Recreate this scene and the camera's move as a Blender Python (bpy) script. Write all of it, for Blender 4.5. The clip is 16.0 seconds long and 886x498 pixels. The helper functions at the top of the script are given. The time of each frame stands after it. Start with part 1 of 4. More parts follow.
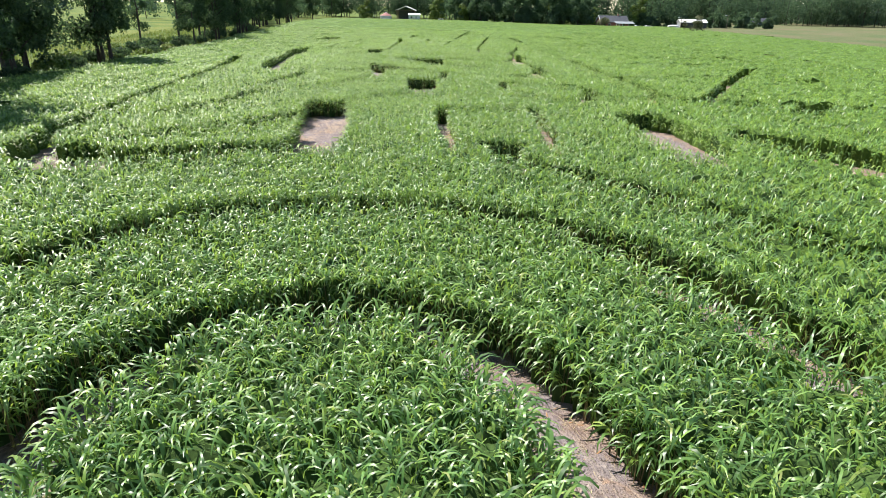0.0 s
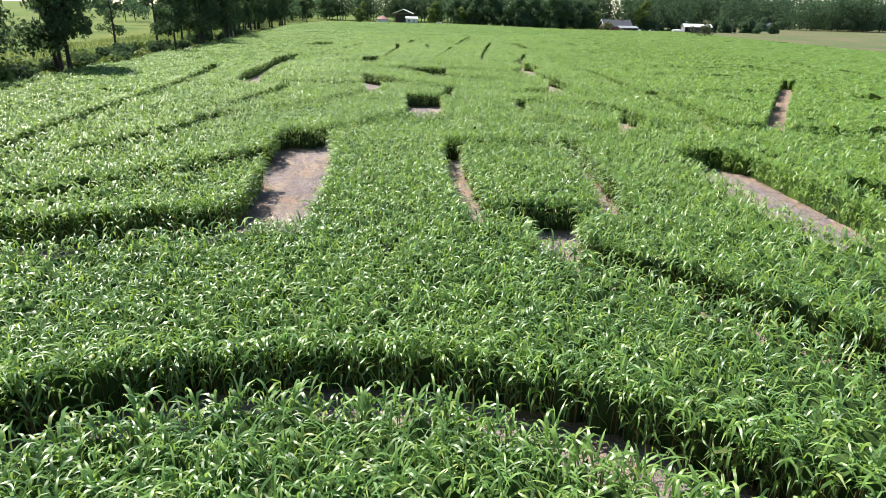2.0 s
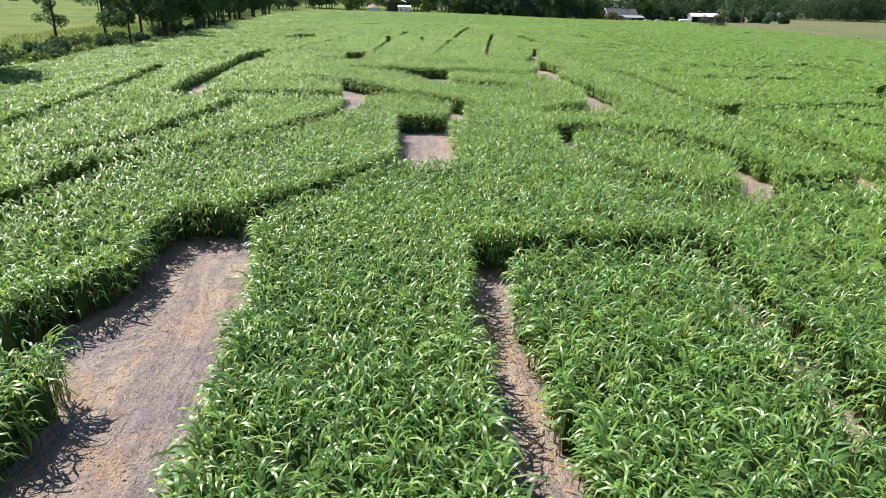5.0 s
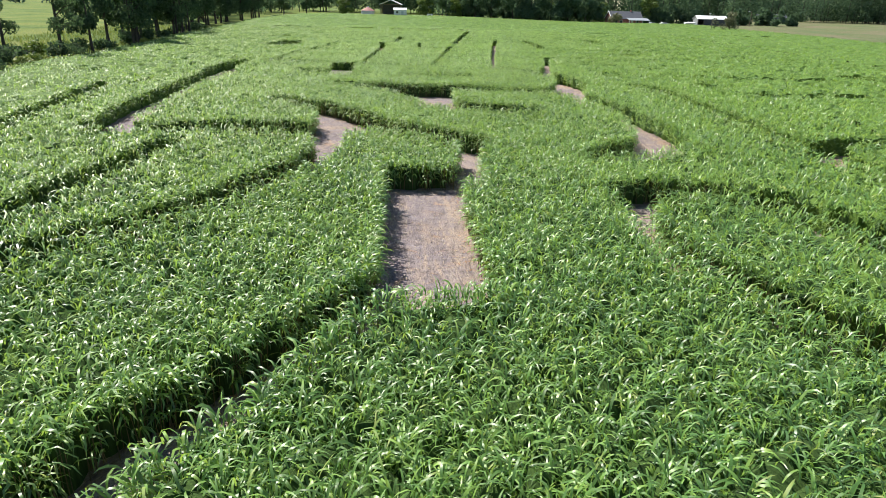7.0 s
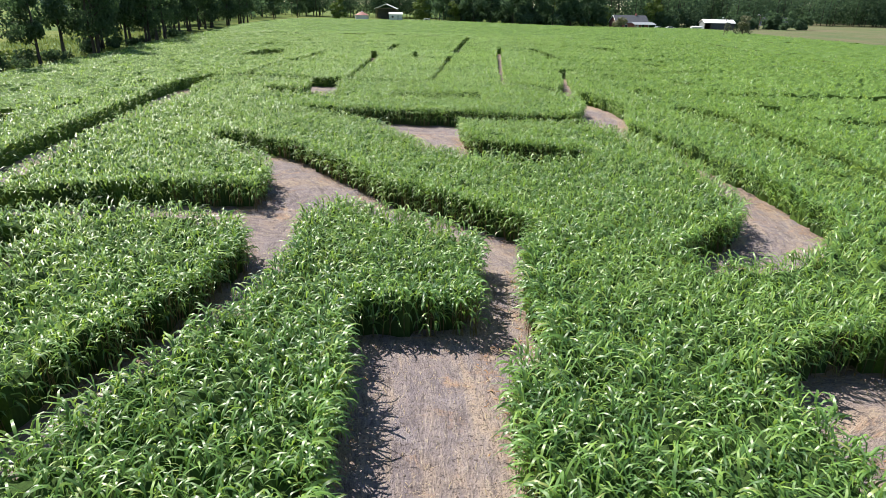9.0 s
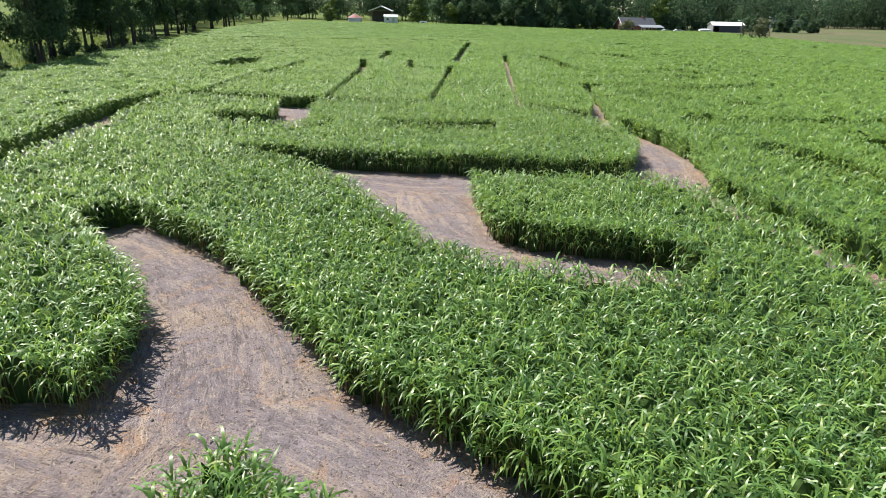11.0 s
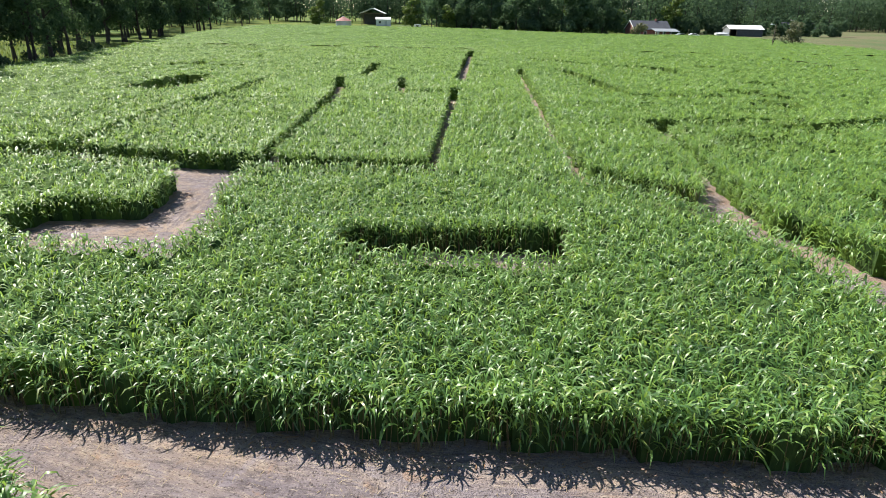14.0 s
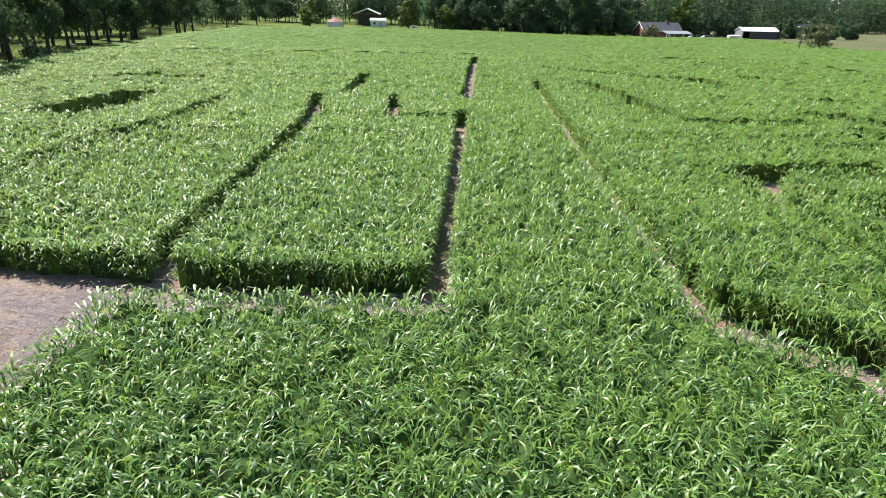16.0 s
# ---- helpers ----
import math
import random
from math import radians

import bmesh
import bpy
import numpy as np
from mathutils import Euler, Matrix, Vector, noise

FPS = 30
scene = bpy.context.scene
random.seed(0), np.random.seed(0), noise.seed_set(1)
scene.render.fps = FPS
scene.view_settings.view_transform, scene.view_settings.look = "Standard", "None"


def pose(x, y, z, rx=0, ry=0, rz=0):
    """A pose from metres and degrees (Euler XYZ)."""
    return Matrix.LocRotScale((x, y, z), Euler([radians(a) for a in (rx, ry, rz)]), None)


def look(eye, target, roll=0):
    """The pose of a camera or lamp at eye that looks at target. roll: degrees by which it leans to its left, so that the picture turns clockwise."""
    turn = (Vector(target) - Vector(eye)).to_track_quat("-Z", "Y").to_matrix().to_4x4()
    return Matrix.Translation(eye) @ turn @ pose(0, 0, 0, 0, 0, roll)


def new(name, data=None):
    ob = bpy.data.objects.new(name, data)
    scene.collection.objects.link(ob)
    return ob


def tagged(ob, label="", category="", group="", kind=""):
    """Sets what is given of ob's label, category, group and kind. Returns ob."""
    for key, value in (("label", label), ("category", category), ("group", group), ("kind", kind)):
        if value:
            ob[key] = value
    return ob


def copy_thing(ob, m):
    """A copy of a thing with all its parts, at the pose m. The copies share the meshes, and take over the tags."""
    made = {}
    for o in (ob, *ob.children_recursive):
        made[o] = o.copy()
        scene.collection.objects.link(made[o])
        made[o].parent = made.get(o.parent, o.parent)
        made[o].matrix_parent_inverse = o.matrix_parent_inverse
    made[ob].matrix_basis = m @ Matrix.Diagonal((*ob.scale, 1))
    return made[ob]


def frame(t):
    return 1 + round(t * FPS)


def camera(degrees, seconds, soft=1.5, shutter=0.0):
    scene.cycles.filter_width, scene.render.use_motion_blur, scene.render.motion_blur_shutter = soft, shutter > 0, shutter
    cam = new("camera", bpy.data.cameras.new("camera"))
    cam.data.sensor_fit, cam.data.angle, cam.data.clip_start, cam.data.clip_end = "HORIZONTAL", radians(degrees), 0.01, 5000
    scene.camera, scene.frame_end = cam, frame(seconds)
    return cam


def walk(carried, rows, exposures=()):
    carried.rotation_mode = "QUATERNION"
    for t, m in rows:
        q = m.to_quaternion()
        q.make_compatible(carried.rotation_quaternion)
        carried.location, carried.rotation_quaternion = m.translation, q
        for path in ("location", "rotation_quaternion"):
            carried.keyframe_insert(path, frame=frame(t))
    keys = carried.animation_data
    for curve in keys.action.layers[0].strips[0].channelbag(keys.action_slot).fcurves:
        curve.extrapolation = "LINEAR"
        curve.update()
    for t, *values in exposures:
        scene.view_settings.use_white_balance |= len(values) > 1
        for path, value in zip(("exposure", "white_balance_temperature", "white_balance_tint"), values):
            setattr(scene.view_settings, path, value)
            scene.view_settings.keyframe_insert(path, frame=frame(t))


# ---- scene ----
cam = camera(72.0, 16.0, soft=0.3)
PATH = [
    (0, (2.487, -5.666, 6.833), (2.463, -3.808, 6.091), 1.1),
    (0.5, (2.246, -3.29, 6.831), (2.225, -1.432, 6.092), 1.2),
    (1, (2.012, -0.904, 6.826), (1.995, 0.955, 6.089), 1.3),
    (1.5, (1.79, 1.512, 6.826), (1.775, 3.373, 6.093), 1.3),
    (2, (1.59, 3.962, 6.825), (1.577, 5.823, 6.092), 1.3),
    (2.5, (1.41, 6.453, 6.818), (1.401, 8.313, 6.082), 1.4),
    (3, (1.234, 9.02, 6.801), (1.226, 10.881, 6.07), 1.3),
    (5.5, (0.352, 22.442, 6.611), (0.364, 24.289, 5.845), 1.4),
    (6, (0.199, 25.265, 6.607), (0.212, 27.114, 5.844), 1.3),
    (6.5, (0.1, 28.199, 6.623), (0.115, 30.049, 5.864), 1.1),
    (7, (0.004, 31.158, 6.632), (0.023, 33.009, 5.876), 1.3),
    (7.5, (-0.098, 34.126, 6.639), (-0.077, 35.979, 5.885), 1.2),
    (8, (-0.209, 37.111, 6.63), (-0.185, 38.964, 5.879), 1.3),
    (8.5, (-0.31, 40.199, 6.619), (-0.285, 42.054, 5.871), 1.2),
    (11, (-0.695, 56.427, 6.557), (-0.657, 58.285, 5.817), 1.1),
    (11.5, (-0.763, 59.785, 6.552), (-0.722, 61.644, 5.814), 1.1),
    (12, (-0.834, 63.245, 6.556), (-0.791, 65.104, 5.819), 1.1),
    (12.5, (-0.909, 66.762, 6.555), (-0.862, 68.621, 5.82), 1.1),
    (13, (-0.978, 70.282, 6.55), (-0.928, 72.141, 5.814), 1.1),
    (13.5, (-1.051, 73.768, 6.541), (-0.998, 75.628, 5.806), 1.2),
    (14, (-1.115, 77.212, 6.532), (-1.061, 79.072, 5.798), 1.1),
    (14.5, (-1.146, 80.677, 6.53), (-1.088, 82.537, 5.797), 1.3),
    (15, (-1.178, 84.137, 6.525), (-1.118, 85.997, 5.793), 1.2),
    (15.5, (-1.234, 87.581, 6.516), (-1.17, 89.441, 5.784), 1.3),
    (16, (-1.305, 91.022, 6.498), (-1.24, 92.882, 5.766), 1.2),
]
walk(cam, [(t, look(eye, target, roll)) for t, eye, target, roll in PATH], exposures=((0.0, 1.13), (3.0, 1.07), (5.5, 1.01), (8.5, 0.97), (11.0, 0.87), (13.5, 0.88), (14.5, 1.03), (15.5, 0.93), (16.0, 1.02)))

# ---- light ----
SUN_AZ = Vector((-0.76, 0.65, 0.0)).normalized()
SUN_EL = radians(52)
world = bpy.data.worlds.new("sky")
scene.world = world
world.use_nodes = True
wt = world.node_tree
sky = wt.nodes.new("ShaderNodeTexSky")
sky.sky_type = "NISHITA"
sky.sun_disc = False
sky.sun_elevation = SUN_EL
sky.sun_rotation = math.atan2(SUN_AZ.x, SUN_AZ.y)
sky.air_density, sky.dust_density = 0.9, 0.1
wt.links.new(sky.outputs[0], wt.nodes["Background"].inputs[0])
wt.nodes["Background"].inputs[1].default_value = 0.08

sun = new("sun", bpy.data.lights.new("sun", "SUN"))
sun.data.energy, sun.data.angle, sun.data.color = 4.9, radians(0.53), (1.0, 0.95, 0.86)
sun_dir = SUN_AZ * math.cos(SUN_EL) + Vector((0, 0, math.sin(SUN_EL)))
sun.matrix_world = look(sun_dir * 400, (0, 0, 0))


# ---- materials ----
def material(name, rough=0.8, spec=0.3):
    m = bpy.data.materials.new(name)
    m.use_nodes = True
    b = m.node_tree.nodes["Principled BSDF"]
    b.inputs["Roughness"].default_value = rough
    b.inputs["Specular IOR Level"].default_value = spec
    return m, m.node_tree, b


def ramp(nt, src, stops):
    r = nt.nodes.new("ShaderNodeValToRGB")
    e = r.color_ramp.elements
    e[0].position, e[0].color = stops[0][0], (*stops[0][1], 1)
    e[1].position, e[1].color = stops[-1][0], (*stops[-1][1], 1)
    for p, c in stops[1:-1]:
        k = e.new(p)
        k.color = (*c, 1)
    nt.links.new(src, r.inputs[0])
    return r.outputs[0]


def noise_tex(nt, scale, detail=4, rough=0.6, stretch=(1, 1, 1), coord="Object"):
    tc = nt.nodes.new("ShaderNodeTexCoord")
    mp = nt.nodes.new("ShaderNodeMapping")
    mp.inputs["Scale"].default_value = stretch
    n = nt.nodes.new("ShaderNodeTexNoise")
    n.inputs["Scale"].default_value, n.inputs["Detail"].default_value, n.inputs["Roughness"].default_value = scale, detail, rough
    nt.links.new(tc.outputs[coord], mp.inputs[0])
    nt.links.new(mp.outputs[0], n.inputs[0])
    return n.outputs["Fac"]


def mix(nt, fac, a, b, kind="MIX"):
    m = nt.nodes.new("ShaderNodeMix")
    m.data_type, m.blend_type = "RGBA", kind
    for sock, v in ((m.inputs[0], fac), (m.inputs[6], a), (m.inputs[7], b)):
        if isinstance(v, (int, float)):
            sock.default_value = v
        elif isinstance(v, tuple):
            sock.default_value = (*v, 1)
        else:
            nt.links.new(v, sock)
    return m.outputs[2]


def bump(nt, b, height, strength=0.3, dist=0.02):
    n = nt.nodes.new("ShaderNodeBump")
    n.inputs["Strength"].default_value, n.inputs["Distance"].default_value = strength, dist
    nt.links.new(height, n.inputs["Height"])
    nt.links.new(n.outputs[0], b.inputs["Normal"])


def plain(name, c1, c2, scale=3.0, rough=0.8, metal=0.0, spec=0.3, stretch=(1, 1, 1), relief=0.15):
    """A surface of two near tones, mottled at two scales, with fine relief."""
    m, nt, b = material(name, rough, spec)
    b.inputs["Metallic"].default_value = metal
    n1 = noise_tex(nt, scale, 4, 0.6, stretch)
    n2 = noise_tex(nt, scale * 9, 3, 0.6, stretch)
    col = ramp(nt, n1, [(0.3, c1), (0.7, c2)])
    dark = tuple(0.8 * x for x in c1)
    nt.links.new(mix(nt, ramp(nt, n2, [(0.45, (0, 0, 0)), (0.8, (0.4, 0.4, 0.4))]), col, dark), b.inputs["Base Color"])
    bump(nt, b, n2, relief)
    return m


def leafy(name, stops, rough=0.45, spec=0.5, through_light=0.3, glow=(0.25, 0.4, 0.05), patch=0.12, clump=0.0):
    """Leaves: each one its own tone, a little light coming through."""
    m, nt, b = material(name, rough, spec)
    geo = nt.nodes.new("ShaderNodeNewGeometry")
    col = ramp(nt, geo.outputs["Random Per Island"], stops)
    big = noise_tex(nt, patch, 3)
    col = mix(nt, ramp(nt, big, [(0.4, (0, 0, 0)), (0.7, (0.4, 0.4, 0.4))]), col, stops[-2][1])
    if clump:
        col = mix(nt, 1.0, col, ramp(nt, noise_tex(nt, clump, 2), [(0.36, (0.64, 0.68, 0.7)), (0.64, (1, 1, 1))]), "MULTIPLY")
    nt.links.new(col, b.inputs["Base Color"])
    if through_light > 0:
        tr = nt.nodes.new("ShaderNodeBsdfTranslucent")
        nt.links.new(mix(nt, 0.5, col, glow), tr.inputs[0])
        ms = nt.nodes.new("ShaderNodeMixShader")
        ms.inputs[0].default_value = through_light
        nt.links.new(b.outputs[0], ms.inputs[1])
        nt.links.new(tr.outputs[0], ms.inputs[2])
        nt.links.new(ms.outputs[0], nt.nodes["Material Output"].inputs[0])
    return m


M_BLADE = leafy("crop_blade", [(0.0, (0.038, 0.100, 0.034)), (0.3, (0.094, 0.212, 0.058)), (0.65, (0.180, 0.345, 0.080)), (0.93, (0.288, 0.445, 0.090)), (1.0, (0.40, 0.42, 0.14))], 0.42, 0.74, 0.39, (0.46, 0.64, 0.07), 0.10, 3.2)
# stem fill, coloured dark to hold the shade between the leaves
M_STEM_SHADE = plain("crop_stem_shade", (0.028, 0.050, 0.016), (0.070, 0.125, 0.033), 9.0, 0.95, spec=0.1, stretch=(1, 1, 0.12), relief=0.8)
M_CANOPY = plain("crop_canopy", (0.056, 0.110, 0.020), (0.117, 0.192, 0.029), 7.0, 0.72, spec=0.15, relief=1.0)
M_STALK = plain("crop_stalk", (0.10, 0.09, 0.035), (0.22, 0.15, 0.07), 2.0, 0.6)
M_STRAW = plain("straw", (0.30, 0.22, 0.12), (0.50, 0.42, 0.28), 0.9, 0.8)
M_BARK = plain("bark", (0.03, 0.025, 0.02), (0.07, 0.06, 0.05), 3.0, 0.9, stretch=(1, 1, 0.2), relief=0.6)
M_TREE = leafy("tree_leaf", [(0.0, (0.034, 0.055, 0.036)), (0.5, (0.054, 0.086, 0.050)), (0.88, (0.080, 0.120, 0.060)), (1.0, (0.105, 0.142, 0.07))], 0.8, 0.12, 0.42, (0.11, 0.20, 0.06), 0.25)
# distance haze is put into these two leaf colours: paler, bluer, closer in tone
M_WOODS_HAZY = leafy("woods_leaf_hazy", [(0.0, (0.046, 0.080, 0.052)), (0.5, (0.066, 0.108, 0.064)), (0.85, (0.088, 0.135, 0.074)), (1.0, (0.115, 0.160, 0.085))], 0.9, 0.08, 0.40, (0.13, 0.23, 0.09), 0.08)
M_PINE_HAZY = leafy("pine_needles_hazy", [(0.0, (0.050, 0.084, 0.072)), (0.6, (0.068, 0.108, 0.086)), (1.0, (0.088, 0.130, 0.098))], 0.9, 0.08, 0.36, (0.11, 0.19, 0.12), 0.25)
M_LIME = leafy("bright_leaf", [(0.0, (0.05, 0.10, 0.016)), (0.6, (0.10, 0.16, 0.03)), (1.0, (0.16, 0.2, 0.05))], 0.5, 0.3, 0.25, (0.22, 0.3, 0.05), 0.4)
M_RUST_LEAF = leafy("reddish_leaf", [(0.0, (0.09, 0.105, 0.055)), (0.6, (0.15, 0.165, 0.085)), (1.0, (0.21, 0.19, 0.11))], 0.6, 0.3, 0.15, (0.2, 0.18, 0.06), 0.4)
M_GRASS = leafy("weed_blade", [(0.0, (0.10, 0.16, 0.025)), (0.6, (0.20, 0.26, 0.05)), (1.0, (0.32, 0.32, 0.10))], 0.6, 0.3, 0.25, (0.25, 0.3, 0.05), 0.2)
M_WHITE = plain("white_paint", (0.72, 0.73, 0.74), (0.82, 0.82, 0.81), 1.5, 0.5)
M_ROOFWHITE = plain("white_sheet_roof", (0.74, 0.75, 0.76), (0.85, 0.85, 0.84), 0.6, 0.35, stretch=(4, 0.3, 1))
M_GALV = plain("galvanised_sheet", (0.45, 0.47, 0.50), (0.58, 0.60, 0.62), 1.2, 0.45, 0.6)
M_RUST = plain("rusty_roof", (0.27, 0.12, 0.11), (0.38, 0.19, 0.17), 0.9, 0.7)
M_SHINGLE = plain("dark_shingle", (0.055, 0.06, 0.075), (0.10, 0.105, 0.12), 1.5, 0.75)
M_SHINGLE_LIGHT = plain("grey_porch_roof", (0.20, 0.22, 0.24), (0.30, 0.32, 0.34), 1.5, 0.55)
M_BRICK = plain("red_brick", (0.24, 0.095, 0.085), (0.34, 0.15, 0.13), 2.5, 0.85)
M_DARKWALL = plain("dark_siding", (0.05, 0.055, 0.065), (0.09, 0.09, 0.10), 1.2, 0.8)
M_BLUEWALL = plain("slate_blue_siding", (0.08, 0.10, 0.15), (0.13, 0.15, 0.20), 1.2, 0.8)
M_TIMBER = plain("weathered_timber", (0.14, 0.11, 0.08), (0.24, 0.2, 0.15), 2.0, 0.85, stretch=(1, 1, 0.2))
M_GLASS = plain("window_glass", (0.02, 0.025, 0.03), (0.035, 0.04, 0.05), 0.5, 0.06, spec=0.6, relief=0.0)
M_TYRE = plain("tyre_rubber", (0.02, 0.02, 0.02), (0.035, 0.035, 0.035), 4, 0.8)
M_CARWHITE = plain("white_car_paint", (0.70, 0.72, 0.74), (0.78, 0.79, 0.80), 0.6, 0.25, spec=0.6, relief=0.0)
M_CARSILVER = plain("silver_car_paint", (0.40, 0.43, 0.46), (0.48, 0.50, 0.53), 0.6, 0.28, 0.4, relief=0.0)


def ground_material():
    """Pale dry clay in the field, meadow outside it, tan stubble on the far side."""
    m, nt, b = material("ground_soil_and_grass", 0.95, 0.15)
    geo = nt.nodes.new("ShaderNodeNewGeometry")
    sep = nt.nodes.new("ShaderNodeSeparateXYZ")
    nt.links.new(geo.outputs["Position"], sep.inputs[0])

    def calc(op, a, c, clamp=False):
        n = nt.nodes.new("ShaderNodeMath")
        n.operation, n.use_clamp = op, clamp
        for s, v in ((n.inputs[0], a), (n.inputs[1], c)):
            if isinstance(v, (int, float)):
                s.default_value = v
            else:
                nt.links.new(v, s)
        return n.outputs[0]

    x, y = sep.outputs["X"], sep.outputs["Y"]
    wob = calc("MULTIPLY", calc("SUBTRACT", noise_tex(nt, 0.15, 4), 0.5), 5.0)
    xw = calc("ADD", x, wob)
    # soil: mauve-grey clay with rusty patches, dragged along the lanes, straw-strewn towards their edges
    flow = nt.nodes.new("ShaderNodeUVMap")
    flow.uv_map = "lane_flow"
    edge_map = nt.nodes.new("ShaderNodeUVMap")
    edge_map.uv_map = "lane_rim"
    edge_sep = nt.nodes.new("ShaderNodeSeparateXYZ")
    nt.links.new(edge_map.outputs[0], edge_sep.inputs[0])

    def dragged(scale, stretch, detail=5, warp=0.6):
        mp = nt.nodes.new("ShaderNodeMapping")
        mp.inputs["Scale"].default_value = stretch
        n = nt.nodes.new("ShaderNodeTexNoise")
        n.inputs["Scale"].default_value, n.inputs["Detail"].default_value, n.inputs["Roughness"].default_value, n.inputs["Distortion"].default_value = scale, detail, 0.68, warp
        nt.links.new(flow.outputs[0], mp.inputs[0])
        nt.links.new(mp.outputs[0], n.inputs[0])
        return n.outputs["Fac"]

    def level(v):
        return (v, v, v)

    n1 = noise_tex(nt, 0.30, 5, 0.65)
    n2 = noise_tex(nt, 3.5, 5, 0.7)
    n4 = noise_tex(nt, 0.9, 6, 0.72)
    n4.node.inputs["Distortion"].default_value = 1.2
    bands = dragged(1.0, (0.16, 1.2, 1), 4, 0.9)
    ruts = dragged(2.2, (0.34, 1.8, 1), 6, 1.4)
    strands = dragged(9.0, (0.4, 1.8, 1), 4, 1.0)
    flecks = noise_tex(nt, 13, 4, 0.7)
    crumbs = noise_tex(nt, 26, 3, 0.6)
    soil = ramp(nt, n1, [(0.36, (0.215, 0.185, 0.200)), (0.5, (0.255, 0.212, 0.212)), (0.62, (0.285, 0.222, 0.185))])
    soil = mix(nt, ramp(nt, bands, [(0.38, level(0.85)), (0.49, level(0))]), soil, (0.172, 0.145, 0.162))
    soil = mix(nt, ramp(nt, bands, [(0.52, level(0)), (0.64, level(0.8))]), soil, (0.395, 0.305, 0.240))
    soil = mix(nt, ramp(nt, n4, [(0.55, level(0)), (0.68, level(0.8))]), soil, (0.365, 0.225, 0.140))
    soil = mix(nt, ramp(nt, n4, [(0.32, level(0.8)), (0.44, level(0))]), soil, (0.280, 0.245, 0.265))
    soil = mix(nt, ramp(nt, ruts, [(0.36, level(0.8)), (0.45, level(0))]), soil, (0.125, 0.102, 0.106))
    soil = mix(nt, ramp(nt, ruts, [(0.56, level(0)), (0.68, level(0.6))]), soil, (0.400, 0.335, 0.290))
    soil = mix(nt, ramp(nt, strands, [(0.56, level(0)), (0.68, level(0.7))]), soil, (0.470, 0.395, 0.305))
    soil = mix(nt, ramp(nt, n2, [(0.36, level(0.7)), (0.46, level(0))]), soil, (0.135, 0.112, 0.114))
    soil = mix(nt, ramp(nt, n2, [(0.58, level(0)), (0.70, level(0.6))]), soil, (0.410, 0.345, 0.310))
    # dark scraps, with pit shade and crumb highlights put into the colour
    soil = mix(nt, ramp(nt, flecks, [(0.35, level(0.85)), (0.42, level(0))]), soil, (0.070, 0.054, 0.050))
    soil = mix(nt, ramp(nt, crumbs, [(0.34, level(0.8)), (0.42, level(0))]), soil, (0.105, 0.082, 0.076))
    soil = mix(nt, ramp(nt, crumbs, [(0.60, level(0)), (0.70, level(0.6))]), soil, (0.470, 0.405, 0.345))
    rim_wob = calc("ADD", edge_sep.outputs[0], calc("MULTIPLY", calc("SUBTRACT", noise_tex(nt, 0.8, 5, 0.7), 0.42), 3.2))
    rusty = calc("MULTIPLY", calc("SUBTRACT", 0.55, rim_wob), 1.4, True)
    soil = mix(nt, calc("MULTIPLY", rusty, 0.5), soil, mix(nt, ramp(nt, strands, [(0.42, level(0)), (0.60, level(1))]), (0.200, 0.115, 0.072), (0.420, 0.290, 0.175)))
    # meadow
    g1 = noise_tex(nt, 0.06, 4)
    g2 = noise_tex(nt, 2.2, 4, 0.7)
    meadow = ramp(nt, g1, [(0.36, (0.060, 0.110, 0.022)), (0.5, (0.125, 0.170, 0.028)), (0.64, (0.19, 0.20, 0.045))])
    meadow = mix(nt, ramp(nt, g2, [(0.4, (0.7, 0.7, 0.7)), (0.62, (0, 0, 0))]), meadow, (0.06, 0.095, 0.024))
    tan = ramp(nt, noise_tex(nt, 0.05, 6, 0.7, (0.8, 0.5, 1)), [(0.36, (0.150, 0.130, 0.078)), (0.5, (0.115, 0.125, 0.058)), (0.64, (0.080, 0.118, 0.044))])
    # where each lies
    left = calc("ADD", calc("MULTIPLY", y, -0.128), -33.0)
    in_left = calc("MULTIPLY", calc("SUBTRACT", xw, left), 0.6, True)
    in_right = calc("MULTIPLY", calc("SUBTRACT", 106.0, xw), 0.6, True)
    in_far = calc("MULTIPLY", calc("SUBTRACT", 303.0, y), 0.5, True)
    inside = calc("MULTIPLY", calc("MULTIPLY", in_left, in_right), in_far)
    is_tan = calc("MULTIPLY", calc("SUBTRACT", xw, 104.0), 0.2, True)
    out = mix(nt, is_tan, meadow, tan)
    nt.links.new(mix(nt, inside, out, soil), b.inputs["Base Color"])
    bump(nt, b, mix(nt, 0.45, mix(nt, 0.6, n2, mix(nt, 0.5, flecks, crumbs)), mix(nt, 0.4, ruts, strands)), 1.0, 0.2)
    return m


M_GROUND = ground_material()


# ---- mesh helpers ----
def ground_z(y):
    """The field falls gently away from the start and levels out."""
    y = np.asarray(y, float)
    return -0.0172 * np.where(y < 80, y, np.where(y > 120, 100.0, y - (y - 80) ** 2 / 80))


def swell(x, y):
    """A low rise near the back of the field, on its wooded side."""
    def ease(v, a, b):
        k = np.clip((np.asarray(v, float) - a) / (b - a), 0, 1)
        return k * k * (3 - 2 * k)
    return 1.2 * ease(y, 190, 285) * (1 - ease(y, 290, 307)) * (1 - ease(x, 0, 62)) * ease(x, -66, -52)


def gz(y):
    return float(ground_z(y))


def obj_from(name, data, mat, parent=None, label=""):
    ob = new(name, data)
    if mat is not None:
        data.materials.append(mat)
    if parent is not None:
        ob.parent = parent
    if label:
        ob["label"] = label
    return ob


